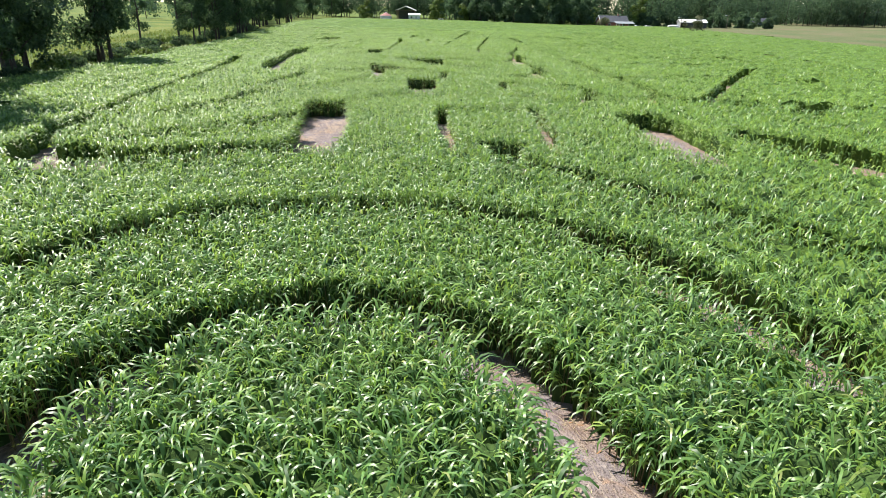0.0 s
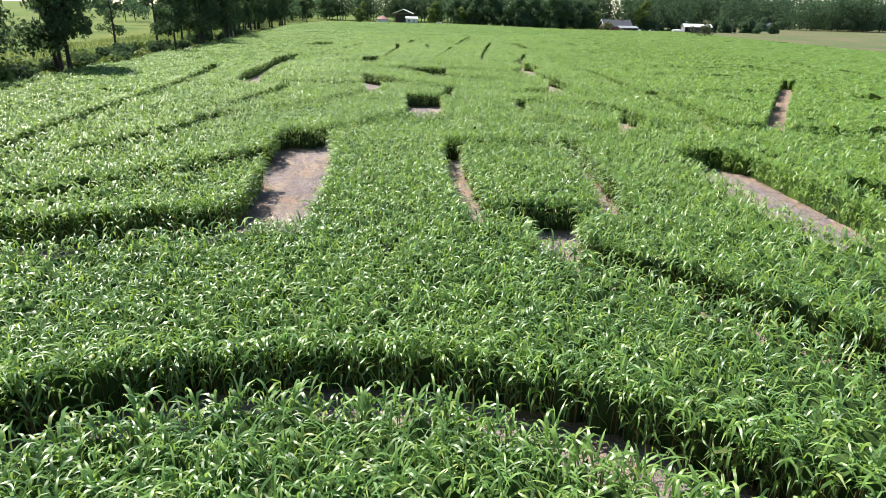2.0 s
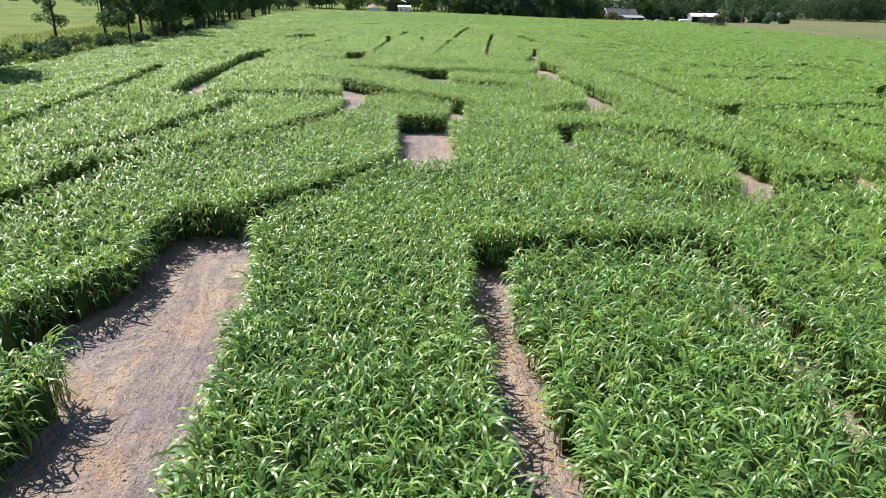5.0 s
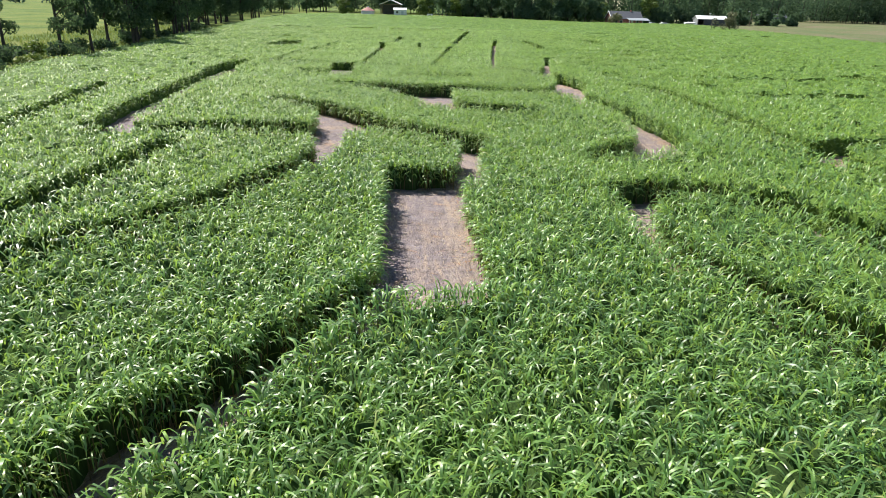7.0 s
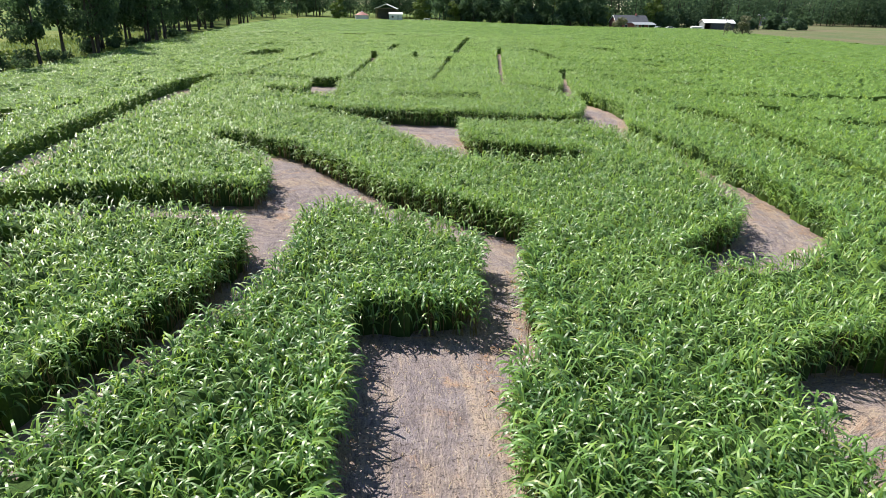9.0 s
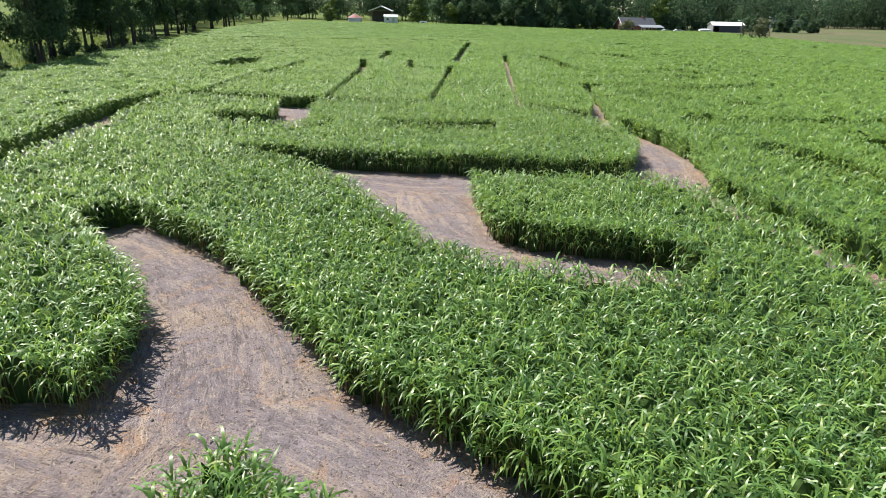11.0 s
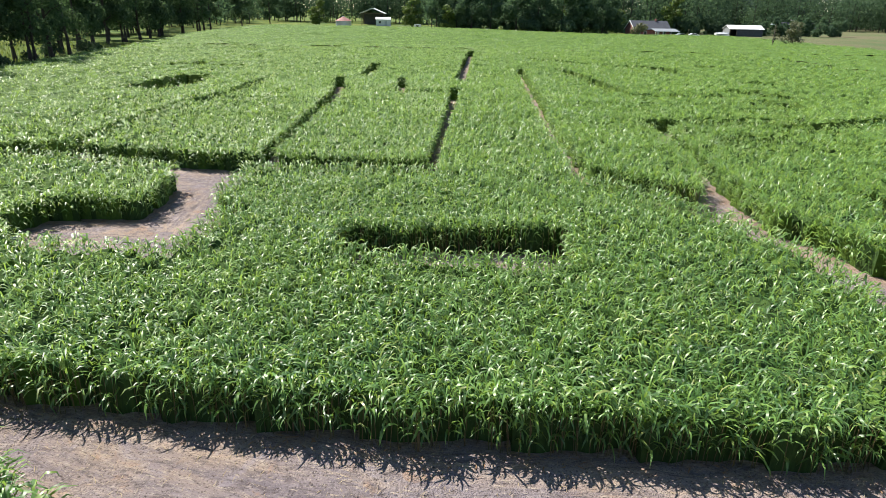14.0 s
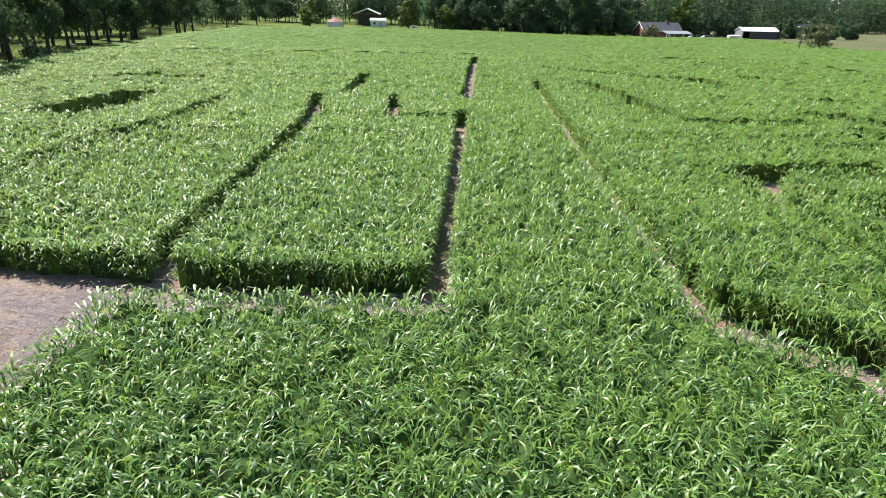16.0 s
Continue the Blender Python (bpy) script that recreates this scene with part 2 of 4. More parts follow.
def part(name, bm, mat, parent=None, label="", smooth=False):
    me = bpy.data.meshes.new(name)
    bm.to_mesh(me)
    bm.free()
    if smooth:
        me.shade_smooth()
    return obj_from(name, me, mat, parent, label)


def soup(name, verts, loops, sizes, smooth=True):
    """A mesh from arrays: corners, corner indices and the corners per face."""
    me = bpy.data.meshes.new(name)
    me.vertices.add(len(verts))
    me.vertices.foreach_set("co", np.asarray(verts, np.float32).ravel())
    me.loops.add(len(loops))
    me.loops.foreach_set("vertex_index", np.asarray(loops, np.int32))
    me.polygons.add(len(sizes))
    start = np.concatenate(([0], np.cumsum(sizes)[:-1])).astype(np.int32)
    me.polygons.foreach_set("loop_start", start)
    me.polygons.foreach_set("use_smooth", np.full(len(sizes), smooth))
    me.update(calc_edges=True)
    return me


def box(bm, x0, x1, y0, y1, z0, z1, bevel=0.0):
    r = bmesh.ops.create_cube(bm, size=1)
    for v in r["verts"]:
        v.co = ((x0 + x1) / 2 + v.co.x * (x1 - x0), (y0 + y1) / 2 + v.co.y * (y1 - y0), (z0 + z1) / 2 + v.co.z * (z1 - z0))
    if bevel:
        es = list({e for v in r["verts"] for e in v.link_edges})
        bmesh.ops.bevel(bm, geom=es, offset=bevel, segments=2, affect="EDGES")


def boxed(x0, x1, y0, y1, z0, z1, bevel=0.0):
    bm = bmesh.new()
    box(bm, x0, x1, y0, y1, z0, z1, bevel)
    return bm


def prism(points, axis_from, axis_to, axis="y"):
    """A closed outline of (a, z) pairs drawn out along x or y."""
    bm = bmesh.new()
    if axis == "y":
        lo, hi = [bm.verts.new((a, axis_from, z)) for a, z in points], [bm.verts.new((a, axis_to, z)) for a, z in points]
    else:
        lo, hi = [bm.verts.new((axis_from, a, z)) for a, z in points], [bm.verts.new((axis_to, a, z)) for a, z in points]
    n = len(points)
    bm.faces.new(lo)
    bm.faces.new(hi[::-1])
    for i in range(n):
        bm.faces.new((lo[i], hi[i], hi[(i + 1) % n], lo[(i + 1) % n]))
    bmesh.ops.recalc_face_normals(bm, faces=bm.faces)
    return bm


def tube(bm, pts, radii, sides=6):
    """A tapered limb through points."""
    rings = []
    for i, p in enumerate(pts):
        p = Vector(p)
        d = (Vector(pts[min(i + 1, len(pts) - 1)]) - Vector(pts[max(i - 1, 0)])).normalized()
        u = d.orthogonal().normalized()
        w = d.cross(u)
        rings.append([bm.verts.new(p + radii[i] * (math.cos(a) * u + math.sin(a) * w)) for a in [2 * math.pi * k / sides for k in range(sides)]])
    for a, c in zip(rings, rings[1:]):
        for k in range(sides):
            bm.faces.new((a[k], a[(k + 1) % sides], c[(k + 1) % sides], c[k]))
    bm.faces.new(rings[-1])
    bm.faces.new(rings[0][::-1])


def thing(name, m, label, category, group="", kind=""):
    ob = new(name)
    ob.matrix_basis = m
    return tagged(ob, label, category, group, kind)


# ---- the maze: lanes cut through the crop, as (x, y, width) along each lane ----
LANES = []


def lane(*stations):
    LANES.append([(x, y + 0.2, w) for x, y, w in stations])


def even(width, *points):
    lane(*[(x, y, width) for x, y in points])

# rings round the start
even(1.3, (-2.6, -3.0), (-3.7, -1.0), (-3.9, 1.4), (-3.6, 2.7), (-3.0, 4.0), (-1.8, 5.2), (-0.2, 5.8), (1.4, 5.7), (3.1, 4.6), (4.3, 2.5), (5.0, 0.5), (4.7, -2.0))
even(1.5, (-8.6, 5.8), (-7.9, 7.5), (-6.6, 9.6), (-5.2, 11.2), (-3.5, 12.3), (-2.0, 12.7), (-0.7, 12.9), (0.7, 12.9), (2.0, 12.7), (3.6, 12.0), (5.3, 11.0), (6.7, 9.8), (8.0, 8.0), (9.1, 5.8), (10.1, 3.2))
even(1.4, (5.0, 19.6), (6.9, 18.0), (8.3, 16.6), (9.6, 15.0), (11.0, 13.3), (12.4, 11.2), (13.8, 9.0))
# the small block
even(1.0, (1.75, 34.8), (1.75, 31.0), (2.0, 28.0), (2.4, 24.5), (2.7, 22.2))
even(1.3, (1.3, 34.5), (3.3, 34.7), (5.0, 35.0), (8.0, 35.5))
even(0.9, (7.7, 35.1), (7.7, 30.0), (7.6, 26.0), (7.4, 22.6))
even(1.3, (2.3, 22.6), (4.6, 23.1), (6.0, 23.4), (7.8, 23.7))
even(1.6, (4.9, 23.2), (4.8, 20.8), (5.2, 19.2))
# wide lane beside it and the narrow ones off it
lane((-6.4, 37.3, 1.8), (-6.15, 35.7, 2.7), (-5.5, 33.2, 2.8), (-5.1, 31.5, 2.7), (-4.7, 28.3, 2.7), (-4.3, 24.7, 2.7), (-4.05, 20.9, 2.5))
lane((-3.4, 21.8, 2.1), (-5.6, 21.2, 2.7), (-7.6, 20.3, 2.8), (-10.0, 19.5, 3.0), (-13.0, 18.8, 3.3), (-15.8, 18.3, 2.8))
lane((-5.8, 35.6, 1.6), (-4.6, 38.6, 1.3), (-3.7, 39.9, 1.2), (-3.1, 41.1, 1.1), (-2.3, 42.5, 1.0), (-1.3, 44.0, 1.1))
lane((-5.4, 34.0, 2.4), (-6.5, 31.0, 2.6), (-7.8, 29.0, 1.9), (-10.0, 26.5, 1.7), (-12.3, 23.6, 1.8), (-14.5, 21.0, 1.9), (-17.0, 19.8, 2.2))
even(1.3, (-16.5, 20.0), (-18.2, 28.0), (-20.3, 39.5), (-21.8, 50.0), (-23.4, 62.0), (-24.9, 70.0), (-26.0, 76.0), (-28.2, 84.0))
even(1.6, (-15.5, 30.5), (-14.1, 33.5), (-13.2, 36.0), (-12.8, 42.0))
even(1.6, (-13.4, 40.7), (-12.4, 44.3), (-10.5, 46.6), (-8.4, 49.3), (-7.0, 52.5), (-5.6, 56.6), (-5.2, 60.0))
even(1.6, (-15.6, 44.0), (-13.6, 48.5), (-13.2, 54.0), (-13.0, 61.0))
# the long clearing
lane((-0.65, 56.1, 3.2), (-0.5, 52.0, 2.85), (-0.3, 48.0, 2.8), (-0.05, 45.0, 2.9), (0.0, 43.5, 2.9))
even(1.05, (1.35, 53.8), (1.25, 56.5), (1.55, 59.5), (1.6, 60.8))
# the great bend
lane((-12.6, 77.2, 1.8), (-11.4, 76.2, 2.2), (-9.6, 74.4, 2.7), (-7.8, 72.4, 2.7), (-6.3, 70.15, 2.7), (-5.4, 68.05, 3.9), (-4.9, 66.35, 4.9), (-3.2, 65.4, 3.0))
lane((-3.6, 65.8, 3.0), (-1.8, 64.5, 3.0), (0.2, 62.9, 2.8), (1.5, 61.7, 2.5), (2.1, 60.4, 1.8))
lane((-5.4, 66.4, 3.2), (-5.9, 64.2, 3.0), (-5.9, 62.4, 2.2), (-5.2, 60.0, 1.0))
lane((-18.5, 64.0, 2.8), (-15.0, 64.2, 2.9), (-11.4, 64.65, 3.5), (-8.8, 64.5, 3.8), (-6.8, 63.8, 4.0), (-5.6, 63.1, 3.2))
lane((-18.4, 62.8, 1.9), (-18.8, 67.0, 2.2), (-19.6, 71.0, 2.6), (-20.5, 75.5, 2.6), (-21.0, 80.0, 2.4), (-21.7, 85.5, 2.4), (-22.3, 91.5, 2.7), (-22.5, 94.6, 3.2), (-23.3, 98.2, 3.0), (-23.7, 103.0, 2.7), (-23.7, 108.0, 2.4), (-22.6, 110.5, 2.4))
# second clearing
lane((-6.4, 85.2, 2.2), (-4.6, 84.2, 3.6), (-3.0, 83.0, 4.6), (-2.2, 81.6, 4.2))
lane((-1.8, 82.5, 5.2), (-1.3, 80.4, 4.8), (-0.7, 78.0, 3.9), (-0.2, 76.2, 3.2), (0.85, 74.7, 3.3), (2.25, 73.65, 3.8), (3.9, 73.1, 4.1), (5.5, 72.85, 3.7), (6.5, 72.8, 2.8))
lane((-11.0, 87.4, 1.5), (-8.6, 86.6, 2.1), (-5.6, 85.6, 3.1), (-2.0, 84.5, 4.2), (1.0, 84.3, 4.1), (5.4, 84.0, 3.7), (7.9, 84.0, 3.5), (9.6, 84.0, 3.6))
lane((10.0, 83.4, 3.6), (10.9, 85.2, 3.6), (11.7, 87.5, 3.2), (12.6, 91.0, 2.7), (12.5, 94.5, 2.4), (12.0, 97.2, 2.6), (10.7, 99.6, 2.5), (9.2, 102.2, 2.1), (7.8, 103.8, 2.0), (6.2, 105.6, 1.8))
lane((9.9, 84.0, 3.4), (10.9, 81.8, 2.4), (11.5, 78.8, 1.7), (12.3, 74.8, 1.7), (12.7, 70.5, 2.0), (12.5, 66.5, 2.3), (12.1, 63.6, 2.6), (10.9, 61.6, 2.7), (9.2, 60.2, 2.7), (7.6, 59.5, 1.8), (6.8, 59.3, 1.2))
lane((11.2, 99.0, 1.8), (11.9, 102.6, 1.3), (12.5, 105.6, 0.9), (13.2, 109.0, 0.7), (14.3, 117.0, 0.6), (14.4, 119.5, 0.6))
even(2.2, (13.4, 119.2), (15.4, 119.5))
lane((14.6, 119.5, 1.4), (15.6, 117.8, 1.2), (16.3, 115.8, 1.1), (16.8, 113.4, 1.1), (17.0, 111.0, 1.0))
# pit, side pocket and the row behind
lane((-4.0, 95.9, 1.7), (-3.0, 95.68, 2.4), (-1.6, 95.53, 2.75), (1.5, 95.43, 3.05), (3.5, 95.33, 2.9))
lane((-16.0, 98.8, 2.2), (-14.3, 98.4, 3.8), (-12.5, 97.8, 5.3), (-8.7, 97.3, 4.8))
lane((-10.3, 98.0, 2.6), (-10.9, 101.0, 2.6), (-11.1, 105.0, 3.0))
lane((-22.8, 109.2, 2.6), (-19.0, 108.6, 2.6), (-14.6, 107.6, 2.9), (-11.0, 106.4, 4.0), (-9.8, 106.4, 3.0), (-8.6, 106.4, 2.5), (-6.0, 106.4, 2.4), (-0.55, 106.2, 2.4))
even(0.7, (-9.3, 107.0), (-9.4, 111.0), (-9.3, 121.5), (-9.3, 133.0), (-10.6, 146.0))
even(0.45, (-1.0, 107.0), (-0.5, 111.2), (0.0, 117.0), (0.8, 127.0), (1.5, 137.0))
even(0.7, (2.4, 145.0), (4.0, 164.0), (6.9, 195.0))
lane((6.3, 105.4, 0.9), (6.7, 109.0, 0.62), (6.8, 113.5, 0.55), (7.4, 121.6, 0.5), (8.7, 135.8, 0.45), (10.8, 160.0, 0.45))
even(0.7, (-9.6, 135.5), (1.6, 136.0))
even(0.5, (-4.1, 146.0), (-3.4, 134.6))
even(0.8, (-8.3, 147.6), (-8.1, 164.0))
lane((-27.2, 134.2, 3.0), (-26.5, 138.0, 4.6), (-25.8, 146.0, 3.0))
even(0.75, (-20.3, 109.0), (-20.6, 117.0), (-20.0, 125.2), (-18.5, 133.2), (-18.0, 144.0))
even(2.6, (-34.2, 159.5), (-24.8, 158.9))
# lanes on the far side of the field
lane((7.0, 52.4, 1.0), (6.7, 48.3, 0.9), (6.9, 46.4, 0.9), (7.8, 44.0, 1.0), (9.4, 41.6, 1.3), (11.3, 40.6, 1.5), (13.0, 41.3, 1.5))
lane((6.6, 52.0, 2.2), (8.5, 53.4, 2.3), (10.2, 53.4, 2.2), (12.0, 52.0, 2.1), (13.3, 49.4, 1.8), (14.1, 46.0, 1.6), (12.8, 42.0, 1.6))
even(1.69, (12.8, 42.4), (17.0, 42.9), (22.4, 43.2))
lane((14.1, 34.4, 2.4), (14.3, 32.5, 3.6), (14.3, 29.0, 3.8), (14.4, 25.0, 3.6), (14.2, 21.0, 2.2))
even(1.0, (22.2, 43.0), (29.2, 56.0), (42.0, 79.5))
even(1.56, (18.7, 90.5), (19.4, 84.0), (19.4, 75.0), (19.1, 67.0), (19.2, 60.0), (19.7, 54.0), (19.0, 43.6))
lane((17.9, 28.6, 1.7), (19.9, 25.6, 3.4), (21.3, 23.0, 4.4), (22.4, 19.6, 4.6))
even(1.90, (26.6, 36.6), (29.6, 40.9))
even(1.90, (39.7, 60.4), (42.3, 64.4))
even(1.69, (22.6, 42.8), (25.0, 41.6), (28.0, 41.8), (33.5, 40.5))
even(1.95, (19.2, 61.6), (22.0, 63.4), (26.4, 64.5), (33.7, 65.2))
even(2.40, (25.2, 91.8), (27.4, 92.0))
lane((18.0, 91.2, 2.0), (19.2, 87.9, 2.4), (19.6, 84.0, 2.0))
even(1.56, (27.6, 84.8), (37.0, 84.2))
even(1.56, (16.8, 99.6), (28.0, 100.2), (42.4, 98.6))
even(2.20, (18.0, 101.2), (20.0, 100.8))
even(1.69, (47.4, 92.0), (47.7, 105.0))
even(1.69, (24.2, 109.0), (26.6, 108.8))
even(1.56, (22.5, 117.4), (34.3, 122.7))
even(1.60, (14.6, 119.6), (17.2, 120.6), (21.1, 120.8), (25.4, 120.6))
even(2.20, (18.0, 114.6), (21.4, 114.9))
even(2.08, (24.4, 126.2), (26.0, 126.4))
even(1.69, (29.0, 132.8), (29.2, 127.4))
even(1.43, (16.4, 160.4), (17.0, 147.0), (16.9, 137.2), (18.2, 135.2), (26.6, 134.8))
even(1.82, (29.1, 139.2), (33.5, 133.6))
even(2.08, (34.6, 148.6), (37.8, 146.4))
even(1.80, (14.6, 178.4), (20.6, 172.4), (24.5, 167.4), (30.1, 164.8), (31.4, 157.0))
even(2.40, (38.0, 168.8), (41.4, 167.0))
even(1.80, (42.0, 191.0), (43.4, 191.2))


FIELD_Y0, FIELD_Y1, FIELD_X1 = -2.2, 300.0, 104.0


def field_left(y):
    return -31.0 - 0.128 * y


def lane_distance(x, y):
    """Metres from each place to the nearest lane; below zero inside a lane."""
    d = np.full(x.shape, 50.0)
    for st in LANES:
        last = len(st) - 2
        for i in range(len(st) - 1):
            (x0, y0, w0), (x1, y1, w1) = st[i], st[i + 1]
            reach = 3 + max(w0, w1) / 2
            near = np.nonzero((x > min(x0, x1) - reach) & (x < max(x0, x1) + reach) & (y > min(y0, y1) - reach) & (y < max(y0, y1) + reach))[0]
            if not len(near):
                continue
            px, py = x[near] - x0, y[near] - y0
            lx, ly = x1 - x0, y1 - y0
            ln = math.hypot(lx, ly)
            along = (px * lx + py * ly) / ln
            side = np.abs(px * ly - py * lx) / ln
            k = np.clip(along / ln, 0, 1)
            hw = (w0 + (w1 - w0) * k) / 2
            over = np.maximum(-along, along - ln)
            inner = np.where(over <= 0, side - hw, np.hypot(side, over) - hw)
            flat = ((over > 0) & (((along < 0) & (i == 0)) | ((along > ln) & (i == last))))
            inner = np.where(flat, np.maximum(side - hw, over), inner)
            d[near] = np.minimum(d[near], inner)
    return d


def lane_flow(px, py):
    """For each face corner: metres along the lane that its face lies in, metres from that lane's middle, and metres inside its edge."""
    cx, cy = px.mean(1), py.mean(1)
    best, owner = np.full(len(cx), 6.0), np.full(len(cx), -1)

    def along_lane(st, x, y):
        d, u, v, h = np.full(x.shape, 1e9), np.zeros(x.shape), np.zeros(x.shape), np.ones(x.shape)
        run = 0.0
        for (x0, y0, w0), (x1, y1, w1) in zip(st, st[1:]):
            lx, ly = x1 - x0, y1 - y0
            ln = math.hypot(lx, ly)
            t = np.clip(((x - x0) * lx + (y - y0) * ly) / ln ** 2, 0, 1)
            ox, oy = x - x0 - t * lx, y - y0 - t * ly
            dd = np.hypot(ox, oy)
            near = dd < d
            d = np.where(near, dd, d)
            u = np.where(near, run + t * ln, u)
            v = np.where(near, np.sign(lx * oy - ly * ox) * dd, v)
            h = np.where(near, (w0 + (w1 - w0) * t) / 2, h)
            run += ln
        return d, u, v, h

    for k, st in enumerate(LANES):
        xs, ys = [p[0] for p in st], [p[1] for p in st]
        pick = np.nonzero((cx > min(xs) - 4) & (cx < max(xs) + 4) & (cy > min(ys) - 4) & (cy < max(ys) + 4))[0]
        if len(pick):
            d, _, _, h = along_lane(st, cx[pick], cy[pick])
            closer = d - h < best[pick]
            best[pick[closer]] = (d - h)[closer]
            owner[pick[closer]] = k
    flow, rim = np.stack([px, py], 2), np.full(px.shape, -1.0)
    for k, st in enumerate(LANES):
        own = owner == k
        if own.any():
            d, u, v, h = along_lane(st, px[own], py[own])
            flow[own] = np.stack([u + 37.0 * k, v], 2)
            rim[own] = h - d
    return flow, rim


# ---- ground: one sheet to the horizon, finer where the lanes lie ----
def ground_sheet():
    gy = np.concatenate(([-3000, -1200, -400, -150, -60, -30, -12], np.arange(-3, 111, 0.34), np.arange(112, 420, 7.0), [450, 600, 900, 1500, 3000]))
    gx = np.concatenate(([-3000, -1200, -500, -250], np.arange(-160, -24, 12.0), np.arange(-23, 16.5, 0.34), np.arange(19, 200, 12.0), [250, 500, 1200, 3000]))
    GX, GY = np.meshgrid(gx, gy)
    zs = ground_z(np.clip(GY, -60, 3000)) + swell(GX, GY)
    lanes = (GX > -23) & (GX < 16.3) & (GY > -3) & (GY < 110.5)
    zs = zs + lanes * (rng.normal(0, 0.010, GX.shape) + 0.012 * (np.sin(GX * 2.3 + 1.7 * np.sin(GY * 0.6)) + np.sin(GY * 1.1 + 1.5 * np.sin(GX * 0.8))))
    gv = np.stack([GX, GY, zs], -1).reshape(-1, 3)
    ny, nx = GX.shape
    gi = (np.arange(ny - 1)[:, None] * nx + np.arange(nx - 1)[None, :]).ravel()
    gl = np.stack([gi, gi + 1, gi + nx + 1, gi + nx], 1)
    me = soup("ground", gv, gl.ravel(), np.full(len(gl), 4))
    flow, rim = lane_flow(gv[gl, 0], gv[gl, 1])
    me.uv_layers.new(name="lane_flow").data.foreach_set("uv", flow.astype(np.float32).ravel())
    me.uv_layers.new(name="lane_rim").data.foreach_set("uv", np.stack([rim, rim], -1).astype(np.float32).ravel())
    return me


def wobble(x, y, k=1.0):
    return 0.5 * (np.sin(x * 1.7 * k + 1.3 * np.sin(y * 0.9 * k)) + np.sin(y * 2.1 * k + 1.1 * np.sin(x * 1.3 * k + 2)))


def crop_edge(x, y):
    """Metres into the crop from its nearest edge; below zero where nothing grows."""
    d = lane_distance(x, y) + 0.10 * wobble(x, y, 1.6)
    border = np.minimum(np.minimum(x - field_left(y), FIELD_X1 - x), np.minimum(y - FIELD_Y0, FIELD_Y1 - y)) + 0.9 * wobble(x, y, 0.12)
    return np.minimum(d, border)


def crop_height(x, y):
    return 1.60 * (1 + 0.05 * wobble(x, y, 0.35) + 0.035 * wobble(x + 9, y - 4, 1.1))


rng = np.random.default_rng(7)


def view_range(x, y):
    """How near the flight line passes each place."""
    return np.maximum(np.maximum(9.0, np.abs(x) * 1.65), y - 86.0)


def scatter(y0, y1, x0, x1, per_m2):
    n = int((y1 - y0) * (x1 - x0) * per_m2)
    return rng.uniform(x0, x1, n), rng.uniform(y0, y1, n)


def blades(x, y, z, az, length, width, rise, bend, joints=3):
    """Arched leaf blades: two, three or four joints and a hanging tip each."""
    n = len(x)
    s = np.linspace(0, 1, joints + 1)
    wide = {4: np.array([0.30, 0.48, 0.50, 0.34]), 3: np.array([0.32, 0.5, 0.42]), 2: np.array([0.36, 0.5])}[joints]
    th = rise[:, None] - bend[:, None] * (s[None, :] ** 1.15 - 0.06)
    step = length[:, None] / joints
    mid = (th[:, 1:] + th[:, :-1]) / 2
    out = np.concatenate((np.zeros((n, 1)), np.cumsum(np.cos(mid) * step, 1)), 1)
    up = np.concatenate((np.zeros((n, 1)), np.cumsum(np.sin(mid) * step, 1)), 1)
    # the blade swings a little to one side on its way out
    swing = az[:, None] + rng.normal(0, 0.30, n)[:, None] * s[None, :]
    centre = np.stack([x[:, None] + np.cos(swing) * out, y[:, None] + np.sin(swing) * out, z[:, None] + up], 2)
    twist = rng.normal(0, 0.30, n)[:, None] + rng.normal(0, 0.45, n)[:, None] * s[None, :joints]
    head = swing[:, :joints]
    across = np.stack([-np.sin(head) * np.cos(twist), np.cos(head) * np.cos(twist), np.sin(twist)], 2)
    half = (width[:, None] * wide[None, :])[:, :, None] * across
    v = np.empty((n, 2 * joints + 1, 3), np.float32)
    v[:, 0:2 * joints:2] = centre[:, :joints] + half
    v[:, 1:2 * joints:2] = centre[:, :joints] - half
    v[:, 2 * joints] = centre[:, joints]
    order = [c for k in range(joints - 1) for c in (2 * k, 2 * k + 1, 2 * k + 3, 2 * k + 2)] + [2 * joints - 2, 2 * joints - 1, 2 * joints]
    loops = (np.arange(n) * (2 * joints + 1))[:, None] + np.array(order)[None, :]
    return v.reshape(-1, 3), loops.ravel(), np.tile([4] * (joints - 1) + [3], n)


